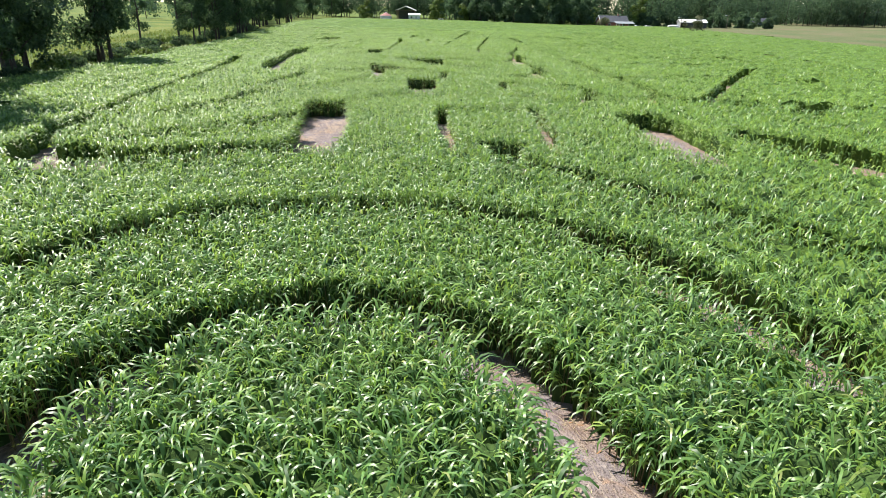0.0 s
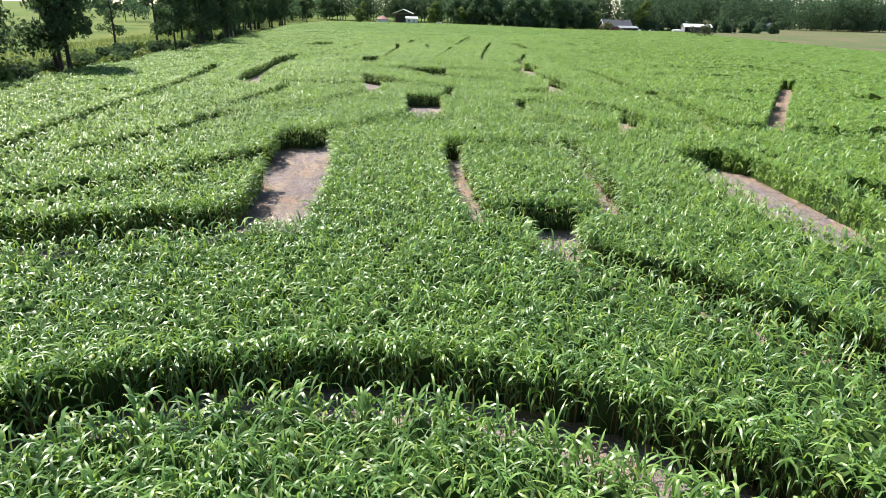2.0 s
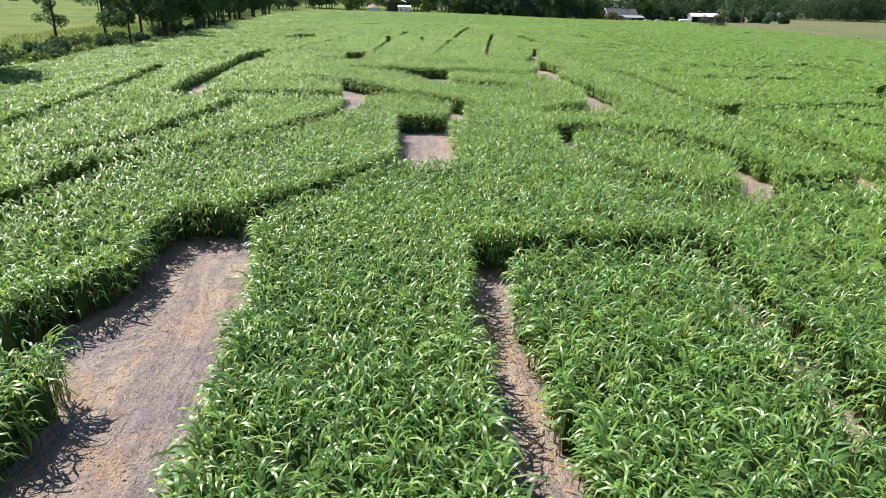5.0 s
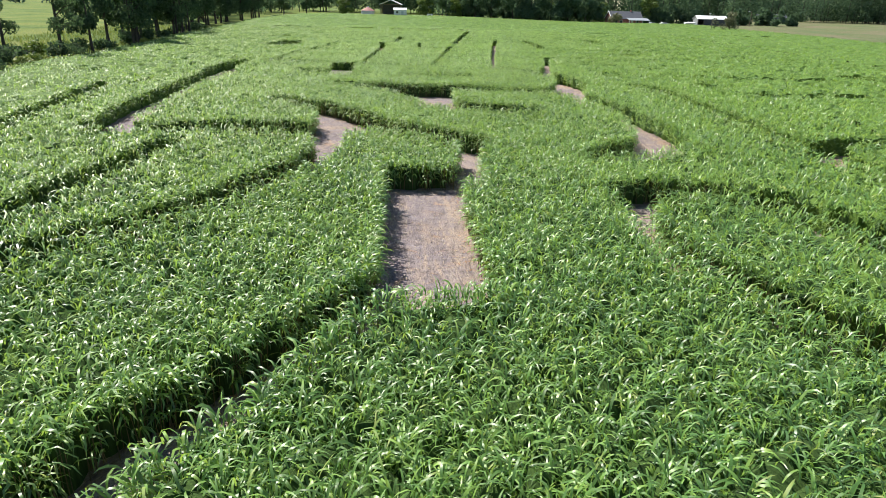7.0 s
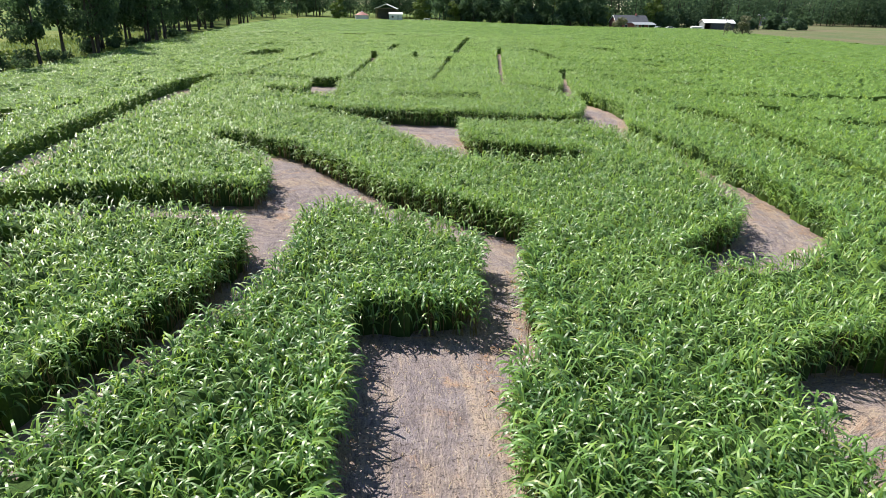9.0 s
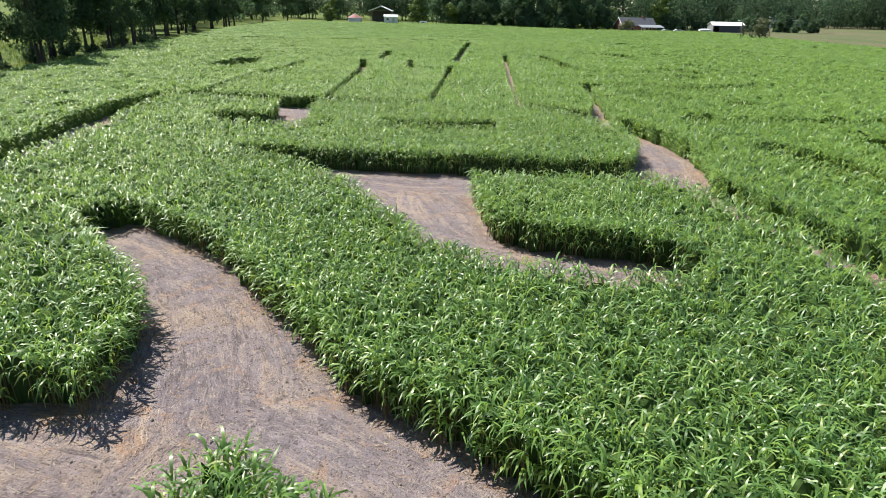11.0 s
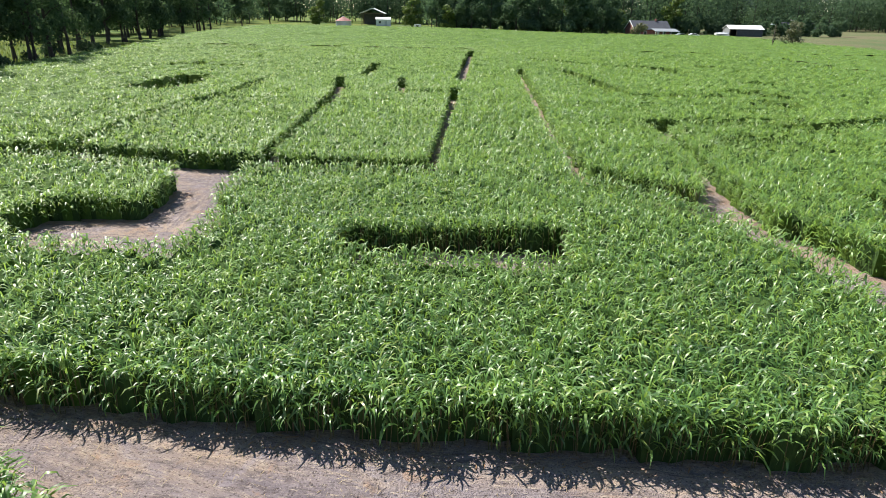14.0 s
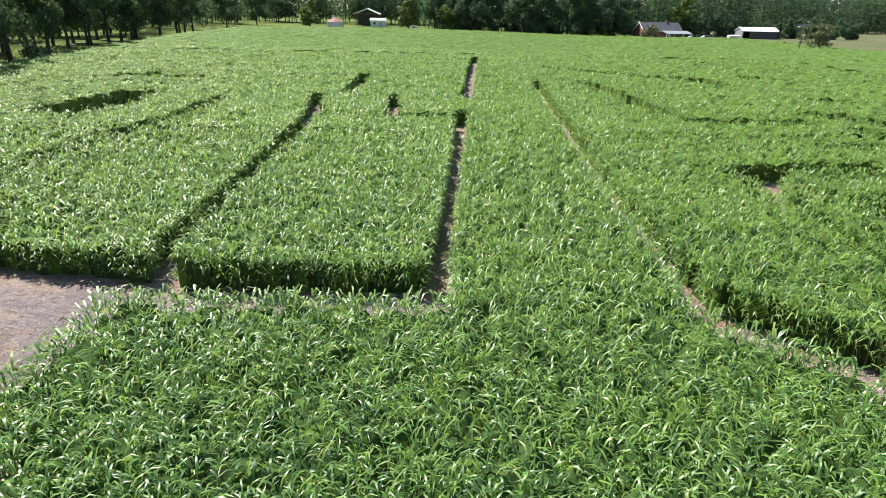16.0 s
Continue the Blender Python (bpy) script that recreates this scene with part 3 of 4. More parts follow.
def crop_foliage():
    """Tufts of blades over the whole field, thinner and coarser where the camera stays far off."""
    xs, ys, ks = [], [], []
    for y0, y1, x0, x1, dens in (
        (-2, 112, -7, 7, 39), (-2, 112, -11, -7, 31), (-2, 112, 7, 11, 31), (-2, 118, -17, -11, 21), (-2, 118, 11, 17, 20), (118, 150, -17, -11, 15), (118, 150, 11, 17, 15), (-2, 150, -30, -17, 12.5), (-2, 150, 17, 34, 11.5), (112, 150, -11, 11, 21),
        (-2, 210, -60, -30, 5.4), (-2, 210, 34, 80, 3.8), (150, 210, -30, 34, 6.0),
        (-2, 210, 80, 104, 1.3), (210, 302, -72, 106, 1.6),
    ):
        x, y = scatter(y0, y1, x0, x1, dens)
        r = view_range(x, y)
        keep = rng.uniform(0, 1, len(x)) < np.clip((np.sqrt(max(9.0, min(abs(x0), abs(x1)) * 1.65, y0 - 86) / r)) * 1.0, 0.35, 1)
        xs.append(x[keep])
        ys.append(y[keep])
    x, y = np.concatenate(xs), np.concatenate(ys)
    e = crop_edge(x, y)
    r = view_range(x, y)
    coarse = np.clip(r / 16.0, 1, 6) ** 0.34
    ok = e > 0.20 + 0.26 * (coarse - 1)
    x, y, e, r, coarse = x[ok], y[ok], e[ok], r[ok], coarse[ok]
    h = crop_height(x, y)
    zg = ground_z(y) + swell(x, y)
    out = []
    # four blades to a tuft, the topmost standing, some plants taller than their neighbours
    stature = rng.uniform(-0.07, 0.07, len(x)) * np.clip(16 / r, 0.35, 1)
    for j in range(4):
        n = len(x)
        az = rng.uniform(0, 2 * math.pi, n)
        lift = (0.66, 0.60, 0.52, 0.43)[j] + rng.uniform(-0.06, 0.08, n) + 0.05 * (e < 0.6) + stature
        length = rng.uniform(0.33, 0.58, n) * coarse ** 0.3
        width = rng.uniform(0.027, 0.046, n) * coarse
        rise = np.radians(rng.uniform(58, 86, n))
        bend = np.radians(rng.uniform(115, 190, n)) * (0.75 if j == 0 else 1.0)
        jit = 0.07 * coarse
        cols = (x + rng.normal(0, 1, n) * jit, y + rng.normal(0, 1, n) * jit, zg + h * lift, az, length, width, rise, bend)
        out.append([c[r < (999, 999, 34, 11)[j]] for c in cols])
    # the skirt along the lanes: blades hanging out at every height
    sx, sy = [np.concatenate(c) for c in zip(scatter(0, 125, -30, 34, 56), scatter(125, 215, -42, 50, 18), scatter(20, 125, 34, 50, 18))]
    se = lane_distance(sx, sy) + 0.10 * wobble(sx, sy, 1.6)
    sr = view_range(sx, sy)
    back = 0.16 * (np.clip(sr / 16.0, 1, 6) ** 0.42 - 1)
    si = (se > 0.13 + back) & (se < 0.44 + back)
    sx, sy, sr = sx[si], sy[si], sr[si]
    si = rng.uniform(0, 1, len(sx)) < np.clip(24 / sr, 0.3, 1)
    sx, sy, sr = sx[si], sy[si], sr[si]
    n = len(sx)
    dx = lane_distance(sx + 0.05, sy) - lane_distance(sx - 0.05, sy)
    dy = lane_distance(sx, sy + 0.05) - lane_distance(sx, sy - 0.05)
    outward = np.arctan2(-dy, -dx)
    cs = np.clip(sr / 16.0, 1, 9) ** 0.5
    sh, sz = crop_height(sx, sy), ground_z(sy)
    for j in range(4):
        az = outward + rng.normal(0, 0.8, n)
        lift = rng.uniform(0.15, 0.82, n)
        length = rng.uniform(0.42, 0.72, n) * np.clip(17 / sr, 0.72, 1)
        out.append((sx, sy, sz + sh * lift, az, length, rng.uniform(0.034, 0.054, n) * cs, np.radians(rng.uniform(50, 84, n)), np.radians(rng.uniform(125, 200, n))))
    cols = [np.concatenate([o[k] for o in out]) for k in range(8)]
    far = view_range(cols[0], cols[1])
    near, mid = far < 9.3, (far >= 9.3) & (far < 17.0)
    rest = far >= 17.0
    return [blades(*[c[near] for c in cols], joints=4), blades(*[c[mid] for c in cols]), blades(*[c[rest] for c in cols], joints=2)], (sx, sy, sr, sh, sz)


def crop_body(name, zones):
    """The close mass under the leaves, a fill for stems: a rough top and sides down to the ground."""
    vs, ls, sz, mid, base = [], [], [], [], 0
    for cell, x0, x1, y0, y1, top in zones:
        nx, ny = int((x1 - x0) / cell), int((y1 - y0) / cell)
        PX, PY = np.meshgrid(x0 + (np.arange(-1, nx + 1) + 0.5) * cell, y0 + (np.arange(-1, ny + 1) + 0.5) * cell)
        pad = (crop_edge(PX.ravel(), PY.ravel()) > 0.32 + cell * 0.2).reshape(ny + 2, nx + 2)
        full = pad[1:-1, 1:-1]
        VX, VY = np.meshgrid(x0 + np.arange(nx + 1) * cell, y0 + np.arange(ny + 1) * cell)
        jx, jy = rng.uniform(-0.25, 0.25, VX.shape) * cell, rng.uniform(-0.25, 0.25, VX.shape) * cell
        px, py = VX + jx, VY + jy
        zt = ground_z(py) + swell(px, py) + crop_height(px, py) * (top + rng.uniform(-0.13, 0.13, VX.shape) * (1.0 if top < 0.6 or cell > 0.5 else 0.7))
        zb = ground_z(py) + swell(px, py) - 0.05
        n = VX.size
        vs += [np.stack([px, py, zt], -1).reshape(-1, 3), np.stack([px, py, zb], -1).reshape(-1, 3)]
        w = nx + 1
        jj, ii = np.nonzero(full)
        a = jj * w + ii
        faces = [np.stack([a, a + 1, a + w + 1, a + w], 1)]
        for dj, di, p, q in ((0, -1, 0, w), (0, 1, w + 1, 1), (-1, 0, 1, 0), (1, 0, w, w + 1)):
            edge = full & ~pad[1 + dj:1 + dj + ny, 1 + di:1 + di + nx]
            j2, i2 = np.nonzero(edge)
            c = j2 * w + i2
            faces.append(np.stack([c + p, c + q, c + q + n, c + p + n], 1))
        f = np.concatenate(faces) + base
        ls.append(f.ravel())
        sz.append(np.full(len(f), 4))
        mid.append(np.stack([px.ravel(), py.ravel()], -1)[(f[:, 0] - base) % n])
        base += 2 * n
    me = soup(name, np.concatenate(vs), np.concatenate(ls), np.concatenate(sz), False)
    # shade-dark stem fill near the flight line, closed leafage more towards the field's sides
    me.materials.append(M_STEM_SHADE)
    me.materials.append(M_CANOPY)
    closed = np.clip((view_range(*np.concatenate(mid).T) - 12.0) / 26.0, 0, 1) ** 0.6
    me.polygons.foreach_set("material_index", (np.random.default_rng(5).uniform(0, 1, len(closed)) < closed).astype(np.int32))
    return me


tagged(obj_from("ground", ground_sheet(), M_GROUND), "pale dry clay field ground running into meadow", "ground", kind="structure")
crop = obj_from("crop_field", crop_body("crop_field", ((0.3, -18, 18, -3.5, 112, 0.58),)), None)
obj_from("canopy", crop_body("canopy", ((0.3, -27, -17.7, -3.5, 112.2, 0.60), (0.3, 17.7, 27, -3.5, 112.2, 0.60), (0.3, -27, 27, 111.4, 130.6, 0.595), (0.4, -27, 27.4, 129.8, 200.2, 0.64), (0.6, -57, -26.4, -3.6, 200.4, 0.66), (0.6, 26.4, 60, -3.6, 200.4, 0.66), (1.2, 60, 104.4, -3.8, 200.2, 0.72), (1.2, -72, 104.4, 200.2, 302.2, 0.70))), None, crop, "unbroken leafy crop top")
tagged(crop, "dense green sorghum crop cut into a maze", "crop", kind="stuff")
leaf_sets, plants = crop_foliage()
for leaf_set in leaf_sets:
    obj_from("foliage", soup("foliage", *leaf_set), M_BLADE, crop, "arching glossy green leaf blades")


# ---- trees ----
def clumps(centres, radii, count, size, seed, flat=0.75, lo=0.0):
    """Leaf sprays on the outside of a set of lumps: bent four-cornered sprays, uneven and with gaps."""
    r = np.random.default_rng(seed)
    c, rad = np.asarray(centres, float), np.asarray(radii, float)
    pick = r.choice(len(c), count, p=rad ** 2 / (rad ** 2).sum())
    d = r.normal(0, 1, (count, 3))
    d /= np.linalg.norm(d, axis=1)[:, None]
    depth = r.uniform(0.35, 1.08, count) ** 0.6
    p = c[pick] + d * (rad[pick] * depth)[:, None] * np.array([1, 1, flat])
    keep = p[:, 2] > lo
    p, d = p[keep], d[keep]
    n = len(p)
    nrm = d * 0.6 + r.normal(0, 0.7, (n, 3)) + np.array([0, 0, 0.3])
    nrm /= np.linalg.norm(nrm, axis=1)[:, None]
    t = np.cross(nrm, r.normal(0, 1, (n, 3)))
    t /= np.linalg.norm(t, axis=1)[:, None] + 1e-9
    b = np.cross(nrm, t)
    s = size * r.uniform(0.55, 1.35, n)[:, None]
    w = s * r.uniform(0.35, 0.8, n)[:, None]
    v = np.stack([p - t * s, p - b * w + nrm * s * 0.15, p + t * s - nrm * s * 0.3, p + b * w + nrm * s * 0.15], 1)
    idx = np.arange(n * 4).reshape(n, 4)
    tri = np.stack([idx[:, 0], idx[:, 1], idx[:, 3], idx[:, 1], idx[:, 2], idx[:, 3]], 1)
    return v.reshape(-1, 3), tri.ravel(), np.full(2 * n, 3)


def tree(name, seed, height, spread, clear, mat, label, group, sprays=1300, size=0.34, trunks=1, lean=0.0):
    """A tapered trunk with limbs and an uneven crown of leaf sprays."""
    r = random.Random(seed)
    root = thing(name, Matrix(), label, "tree", group)
    tops = []
    for k in range(trunks):
        bm = bmesh.new()
        ox, oy = (0, 0) if k == 0 else (r.uniform(-0.9, 0.9), r.uniform(-0.9, 0.9))
        pts, rad = [], []
        for i in range(7):
            f = i / 6
            pts.append((ox + lean * height * f + r.uniform(-0.15, 0.15) * i * 0.5, oy + r.uniform(-0.15, 0.15) * i * 0.5, -0.3 + f * height * 0.92))
            rad.append((0.19 if trunks == 1 else 0.14) * (1 - 0.85 * f) * height / 12 + 0.02)
        rad[0] *= 1.5
        tube(bm, pts, rad, 7)
        for j in range(11):
            f = clear / height + (0.95 - clear / height) * (j + r.random()) / 11
            a = r.uniform(0, 6.283)
            reach = spread * (1.0 - 0.55 * f) * r.uniform(0.55, 1.05)
            z = f * height * 0.9
            x0, y0 = ox + lean * height * f, oy
            mid = (x0 + math.cos(a) * reach * 0.5, y0 + math.sin(a) * reach * 0.5, z + 0.25 * reach)
            end = (x0 + math.cos(a) * reach, y0 + math.sin(a) * reach, z + r.uniform(0.0, 0.5) * reach)
            tube(bm, [(x0, y0, z - 0.2), mid, end], [0.07 * height / 12, 0.045 * height / 12, 0.015], 5)
            tops += [mid, end]
        part("trunk", bm, M_BARK, root, "rough grey-brown bark")
    centres = [(x + r.uniform(-0.5, 0.5), y + r.uniform(-0.5, 0.5), z + r.uniform(-0.3, 0.8)) for x, y, z in tops]
    radii = [spread * r.uniform(0.20, 0.40) for _ in centres]
    me = soup("crown", *clumps(centres, radii, sprays, size, seed, 0.8, clear * 0.75), smooth=False)
    obj_from("crown", me, mat, root)
    return root


def bush(name, seed, radius, height, mat, label, group="", sprays=420, size=0.20):
    r = random.Random(seed)
    root = thing(name, Matrix(), label, "bush", group)
    bm = bmesh.new()
    cs = []
    for k in range(6):
        a = r.uniform(0, 6.283)
        e = (math.cos(a) * radius * r.uniform(0.2, 0.7), math.sin(a) * radius * r.uniform(0.2, 0.7), height * r.uniform(0.4, 0.85))
        tube(bm, [(e[0] * 0.15, e[1] * 0.15, -0.15), (e[0] * 0.6, e[1] * 0.6, e[2] * 0.6), e], [0.04, 0.03, 0.01], 4)
        cs.append(e)
    part("stems", bm, M_BARK, root)
    me = soup("leaves", *clumps(cs, [radius * r.uniform(0.4, 0.7) for _ in cs], sprays, size, seed, 0.7, 0.05), smooth=False)
    obj_from("leaves", me, mat, root)
    return root


def plant_out(src, places, seed, wide=1.0, tall=1.0):
    """The source stands at the first place, copies at the others, each turned and sized differently."""
    r = random.Random(seed)
    for i, (x, y, s) in enumerate(places):
        m = pose(x, y, gz(y), 0, 0, r.uniform(0, 360))
        ob = src if i == 0 else copy_thing(src, m)
        ob.matrix_basis = m
        ob.scale = (s * wide, s * wide * r.uniform(0.92, 1.08), s * tall * r.uniform(0.94, 1.1))


ROW = "tree line beside the field"
plant_out(tree("tree", 11, 13, 4.6, 1.1, M_TREE, "dark-leaved hardwood tree standing beside the crop", ROW, 5400, 0.20),
          [(-42.5, 58.0, 1.0), (-40.2, 48.5, 0.95), (-41.8, 53.0, 1.0), (-39.0, 43.5, 0.9), (-36.6, 37.5, 1.45), (-37.2, 31.5, 1.4), (-47.0, 63.5, 1.0), (-52.0, 70.0, 1.0), (-58.0, 156.0, 1.0), (-60.5, 178.0, 1.05), (-66.0, 203.0, 1.1), (-70.0, 233.0, 1.1), (-72.0, 249.0, 1.0), (-70.5, 262.0, 1.0)], 1, 1.15, 1.4)
plant_out(tree("tree", 12, 15, 4.6, 2.2, M_TREE, "tall dark tree with twin trunks beside the crop", ROW, 5400, 0.20, trunks=2),
          [(-43.0, 75.0, 0.95), (-51.5, 139.0, 0.9), (-56.0, 150.5, 1.0), (-55.0, 166.0, 0.95), (-63.0, 187.0, 1.0), (-69.0, 222.0, 1.05), (-73.5, 255.0, 1.0), (-71.0, 275.0, 1.1), (-47.5, 67.5, 0.9)], 2, 1.15, 1.4)
plant_out(tree("tree", 13, 16, 3.4, 2.2, M_TREE, "slender open-crowned tree with a thin leafy trunk", ROW, sprays=2400, size=0.20),
          [(-49.6, 115.0, 0.9), (-57.0, 115.0, 0.85), (-57.0, 147.0, 1.0), (-56.0, 171.5, 1.0), (-57.5, 179.0, 0.95)], 3, 0.95, 1.25)
plant_out(tree("tree", 14, 12, 3.8, 1.8, M_TREE, "low-branched dark tree in a dense row", ROW, sprays=4600, size=0.23),
          [(-50.2, 123.5, 0.85), (-40.9, 74.0, 1.05), (-70.0, 206.0, 1.0), (-73.5, 218.0, 1.05), (-75.5, 229.0, 1.1), (-77.0, 242.0, 1.1), (-78.0, 256.0, 1.1), (-53.5, 134.7, 1.0), (-54.0, 143.0, 1.0), (-58.0, 163.0, 1.05), (-61.0, 171.0, 1.0), (-64.0, 194.0, 1.05), (-67.5, 212.0, 1.1), (-71.0, 241.0, 1.1), (-73.0, 268.0, 1.1), (-72.0, 284.0, 1.1), (-74.0, 296.0, 1.1), (-66.0, 305.0, 1.0), (-58.0, 312.0, 1.0)], 4, 1.15, 1.4)
BACK = "trees behind the field"
plant_out(tree("tree", 15, 14, 5.8, 0.4, M_WOODS_HAZY, "broad full-crowned tree at the far field edge", BACK, sprays=3000, size=0.42),
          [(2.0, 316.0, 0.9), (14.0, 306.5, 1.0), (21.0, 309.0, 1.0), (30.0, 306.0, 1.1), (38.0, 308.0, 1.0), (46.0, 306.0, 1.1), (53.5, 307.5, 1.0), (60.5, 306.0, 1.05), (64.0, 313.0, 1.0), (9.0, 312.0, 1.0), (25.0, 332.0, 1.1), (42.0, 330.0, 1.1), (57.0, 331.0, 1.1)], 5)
plant_out(tree("tree", 16, 13, 4.8, 0.4, M_LIME, "lighter green leafy tree at the far field edge", BACK, sprays=2000, size=0.5),
          [(-8.0, 352.0, 1.0), (6.0, 311.0, 0.75), (33.5, 308.5, 0.55), (50.0, 322.0, 1.0), (-46.0, 345.0, 0.9), (101.0, 348.0, 1.2), (73.0, 330.0, 0.7)], 6)
plant_out(bush("bush", 21, 1.5, 1.9, M_TREE, "rounded green bush on the grass verge", "verge bushes"),
          [(-41.0, 66.5, 1.0), (-45.0, 84.0, 1.1), (-46.0, 96.0, 1.0), (-50.5, 100.0, 1.2), (-52.5, 109.5, 1.3), (-48.5, 117.5, 0.8), (-50.5, 127.0, 1.0), (-45.5, 78.5, 0.9), (-59.0, 152.0, 1.0), (-38.5, 52.0, 1.0), (-54.0, 157.0, 1.0), (-57.5, 186.0, 1.1)], 7)
verge = random.Random(5)
plant_out(bush("bush", 27, 1.1, 1.3, M_GRASS, "tall yellow-green weed clump on the verge", "verge bushes", 520, 0.16),
          [(-33.0 - 0.128 * y - verge.uniform(0.5, 9.0), y, verge.uniform(0.6, 1.25)) for y in range(38, 150, 5)], 10)
plant_out(bush("bush", 28, 1.5, 2.0, M_TREE, "dark leafy bush under the tree row", "verge bushes", 620, 0.17),
          [(-34.0 - 0.128 * y - verge.uniform(0.5, 4.0), y, verge.uniform(0.6, 1.2)) for y in range(42, 190, 9)], 12)
plant_out(bush("bush", 22, 1.3, 1.5, M_LIME, "pale green weedy shrub on the verge", "verge bushes"),
          [(-44.0, 89.0, 1.0), (-49.5, 92.0, 1.1), (-53.0, 97.0, 1.0), (-43.5, 70.0, 1.0), (-48.0, 106.0, 0.9), (-55.0, 118.0, 1.2), (-46.5, 73.0, 1.1), (-39.5, 60.5, 1.1), (-56.0, 126.0, 1.0)], 8)
plant_out(bush("bush", 23, 1.2, 1.6, M_RUST_LEAF, "brownish dry shrub beside a thin tree", "verge bushes"),
          [(-51.5, 110.5, 1.0), (-46.5, 80.5, 0.8)], 9)
hb = bush("bush", 24, 3.2, 4.2, M_RUST_LEAF, "rounded grey-green shrub before the house", sprays=900, size=0.3)
hb.matrix_basis = pose(71.5, 296.5, gz(296))
rb = tree("small_tree", 25, 6.5, 3.2, 0.7, M_RUST_LEAF, "small reddish-grey tree on the dry grass", "", sprays=1500, size=0.24)
rb.matrix_basis = pose(95.5, 246.0, gz(246))
pt = tree("small_tree", 26, 5.2, 1.6, 1.6, M_RUST_LEAF, "thin sparse reddish tree near the field edge", "", sprays=160, size=0.2)
pt.matrix_basis = pose(91.0, 247.0, gz(247))


def woodland(name, seed, bands, mat, label, spray, size):
    """Far woods: many rough crowns in one mesh, with their trunks."""
    r = np.random.default_rng(seed)
    vs, ls, sz, base = [], [], [], 0
    bm = bmesh.new()
    for n, x0, x1, y0, y1, h0, h1, low in bands:
        for k in range(n):
            x, y, h = r.uniform(x0, x1), r.uniform(y0, y1), r.uniform(h0, h1)
            zg, w = gz(y), h * r.uniform(0.30, 0.42)
            cs = [(x + r.normal(0, w * 0.45), y + r.normal(0, w * 0.45), zg + h * f) for f in np.linspace(low, 0.9, 7)]
            rd = [w * (1.05 - 0.75 * abs(f - 0.4)) * r.uniform(0.5, 0.85) for f in np.linspace(low, 0.9, 7)]
            v, l, s = clumps(cs, rd, spray, size, int(r.integers(1e9)), 0.9, zg + h * low * 0.45)
            vs.append(v)
            ls.append(l + base)
            sz.append(s)
            base += len(v)
            tube(bm, [(x, y, zg - 0.3), (x + r.normal(0, 0.2), y, zg + h * 0.7)], [0.22, 0.10], 5)
    ob = obj_from(name, soup(name, np.concatenate(vs), np.concatenate(ls), np.concatenate(sz), False), mat)
    tagged(ob, label, "woods", kind="stuff")
    part("trunks", bm, M_BARK, ob)
    return ob


woodland("woods", 31, [(44, -150, -84, 285, 400, 17, 22, 0.12), (18, -96, -80, 225, 285, 16, 20, 0.15), (60, -90, 10, 428, 460, 18, 22, 0.26), (34, 4, 68, 310, 320, 4, 8, 0.05), (30, 68, 175, 340, 350, 4, 8, 0.05), (46, -170, 60, 460, 500, 24, 29, 0.1), (20, -130, -85, 385, 440, 18, 22, 0.2), (76, 0, 138, 348, 400, 21, 27, 0.12), (34, 130, 190, 440, 500, 22, 27, 0.12), (84, 180, 300, 430, 480, 20, 25, 0.12)], M_WOODS_HAZY, "dense dark green woods behind the field", 370, 0.68)
woodland("pine_woods", 32, [(150, 150, 470, 495, 530, 18, 22, 0.06), (50, 150, 235, 500, 540, 22, 28, 0.06), (90, 150, 560, 540, 580, 20, 24, 0.1)], M_PINE_HAZY, "hazed blue-green pine woods beyond the dry field", 340, 0.9)
woodland("far_woods", 33, [(70, -420, -260, -20, 330, 12, 16, 0.1), (30, -300, -160, 440, 540, 12, 16, 0.1)], M_PINE_HAZY, "dark woods across the neighbouring meadow", 170, 1.1)


# ---- buildings beyond the field ----
def gable(x0, x1, y0, y1, z_eave, z_ridge, thick=0.18, over=0.4, along="x"):
    """A pitched roof slab with overhang; the ridge runs along x or y."""
    if along == "x":
        ym = (y0 + y1) / 2
        k = (z_ridge - z_eave) / (ym - y0)
        pts = [(y0 - over, z_eave - k * over), (ym, z_ridge), (y1 + over, z_eave - k * over), (y1 + over, z_eave - k * over + thick), (ym, z_ridge + thick), (y0 - over, z_eave - k * over + thick)]
        return prism(pts, x0 - over, x1 + over, "x")
    xm = (x0 + x1) / 2
    k = (z_ridge - z_eave) / (xm - x0)
    pts = [(x0 - over, z_eave - k * over), (xm, z_ridge), (x1 + over, z_eave - k * over), (x1 + over, z_eave - k * over + thick), (xm, z_ridge + thick), (x0 - over, z_eave - k * over + thick)]
    return prism(pts, y0 - over, y1 + over, "y")


def gable_wall(x0, x1, y0, y1, z1, z2, along="x"):
    """A closed body up to the eaves and under the ridge."""
    if along == "x":
        return prism([(y0, -0.2), (y1, -0.2), (y1, z1), ((y0 + y1) / 2, z2), (y0, z1)], x0, x1, "x")
    return prism([(x0, -0.2), (x1, -0.2), (x1, z1), ((x0 + x1) / 2, z2), (x0, z1)], y0, y1, "y")


def window_on(parent, x, y, z, w, h):
    f = part("window", boxed(x - w / 2 - 0.08, x + w / 2 + 0.08, y - 0.06, y + 0.02, z - 0.08, z + h + 0.08, 0.01), M_WHITE, parent, "white window frame")
    part("pane", boxed(x - w / 2, x + w / 2, y - 0.075, y - 0.045, z, z + h), M_GLASS, f, "dark glass")
    return f


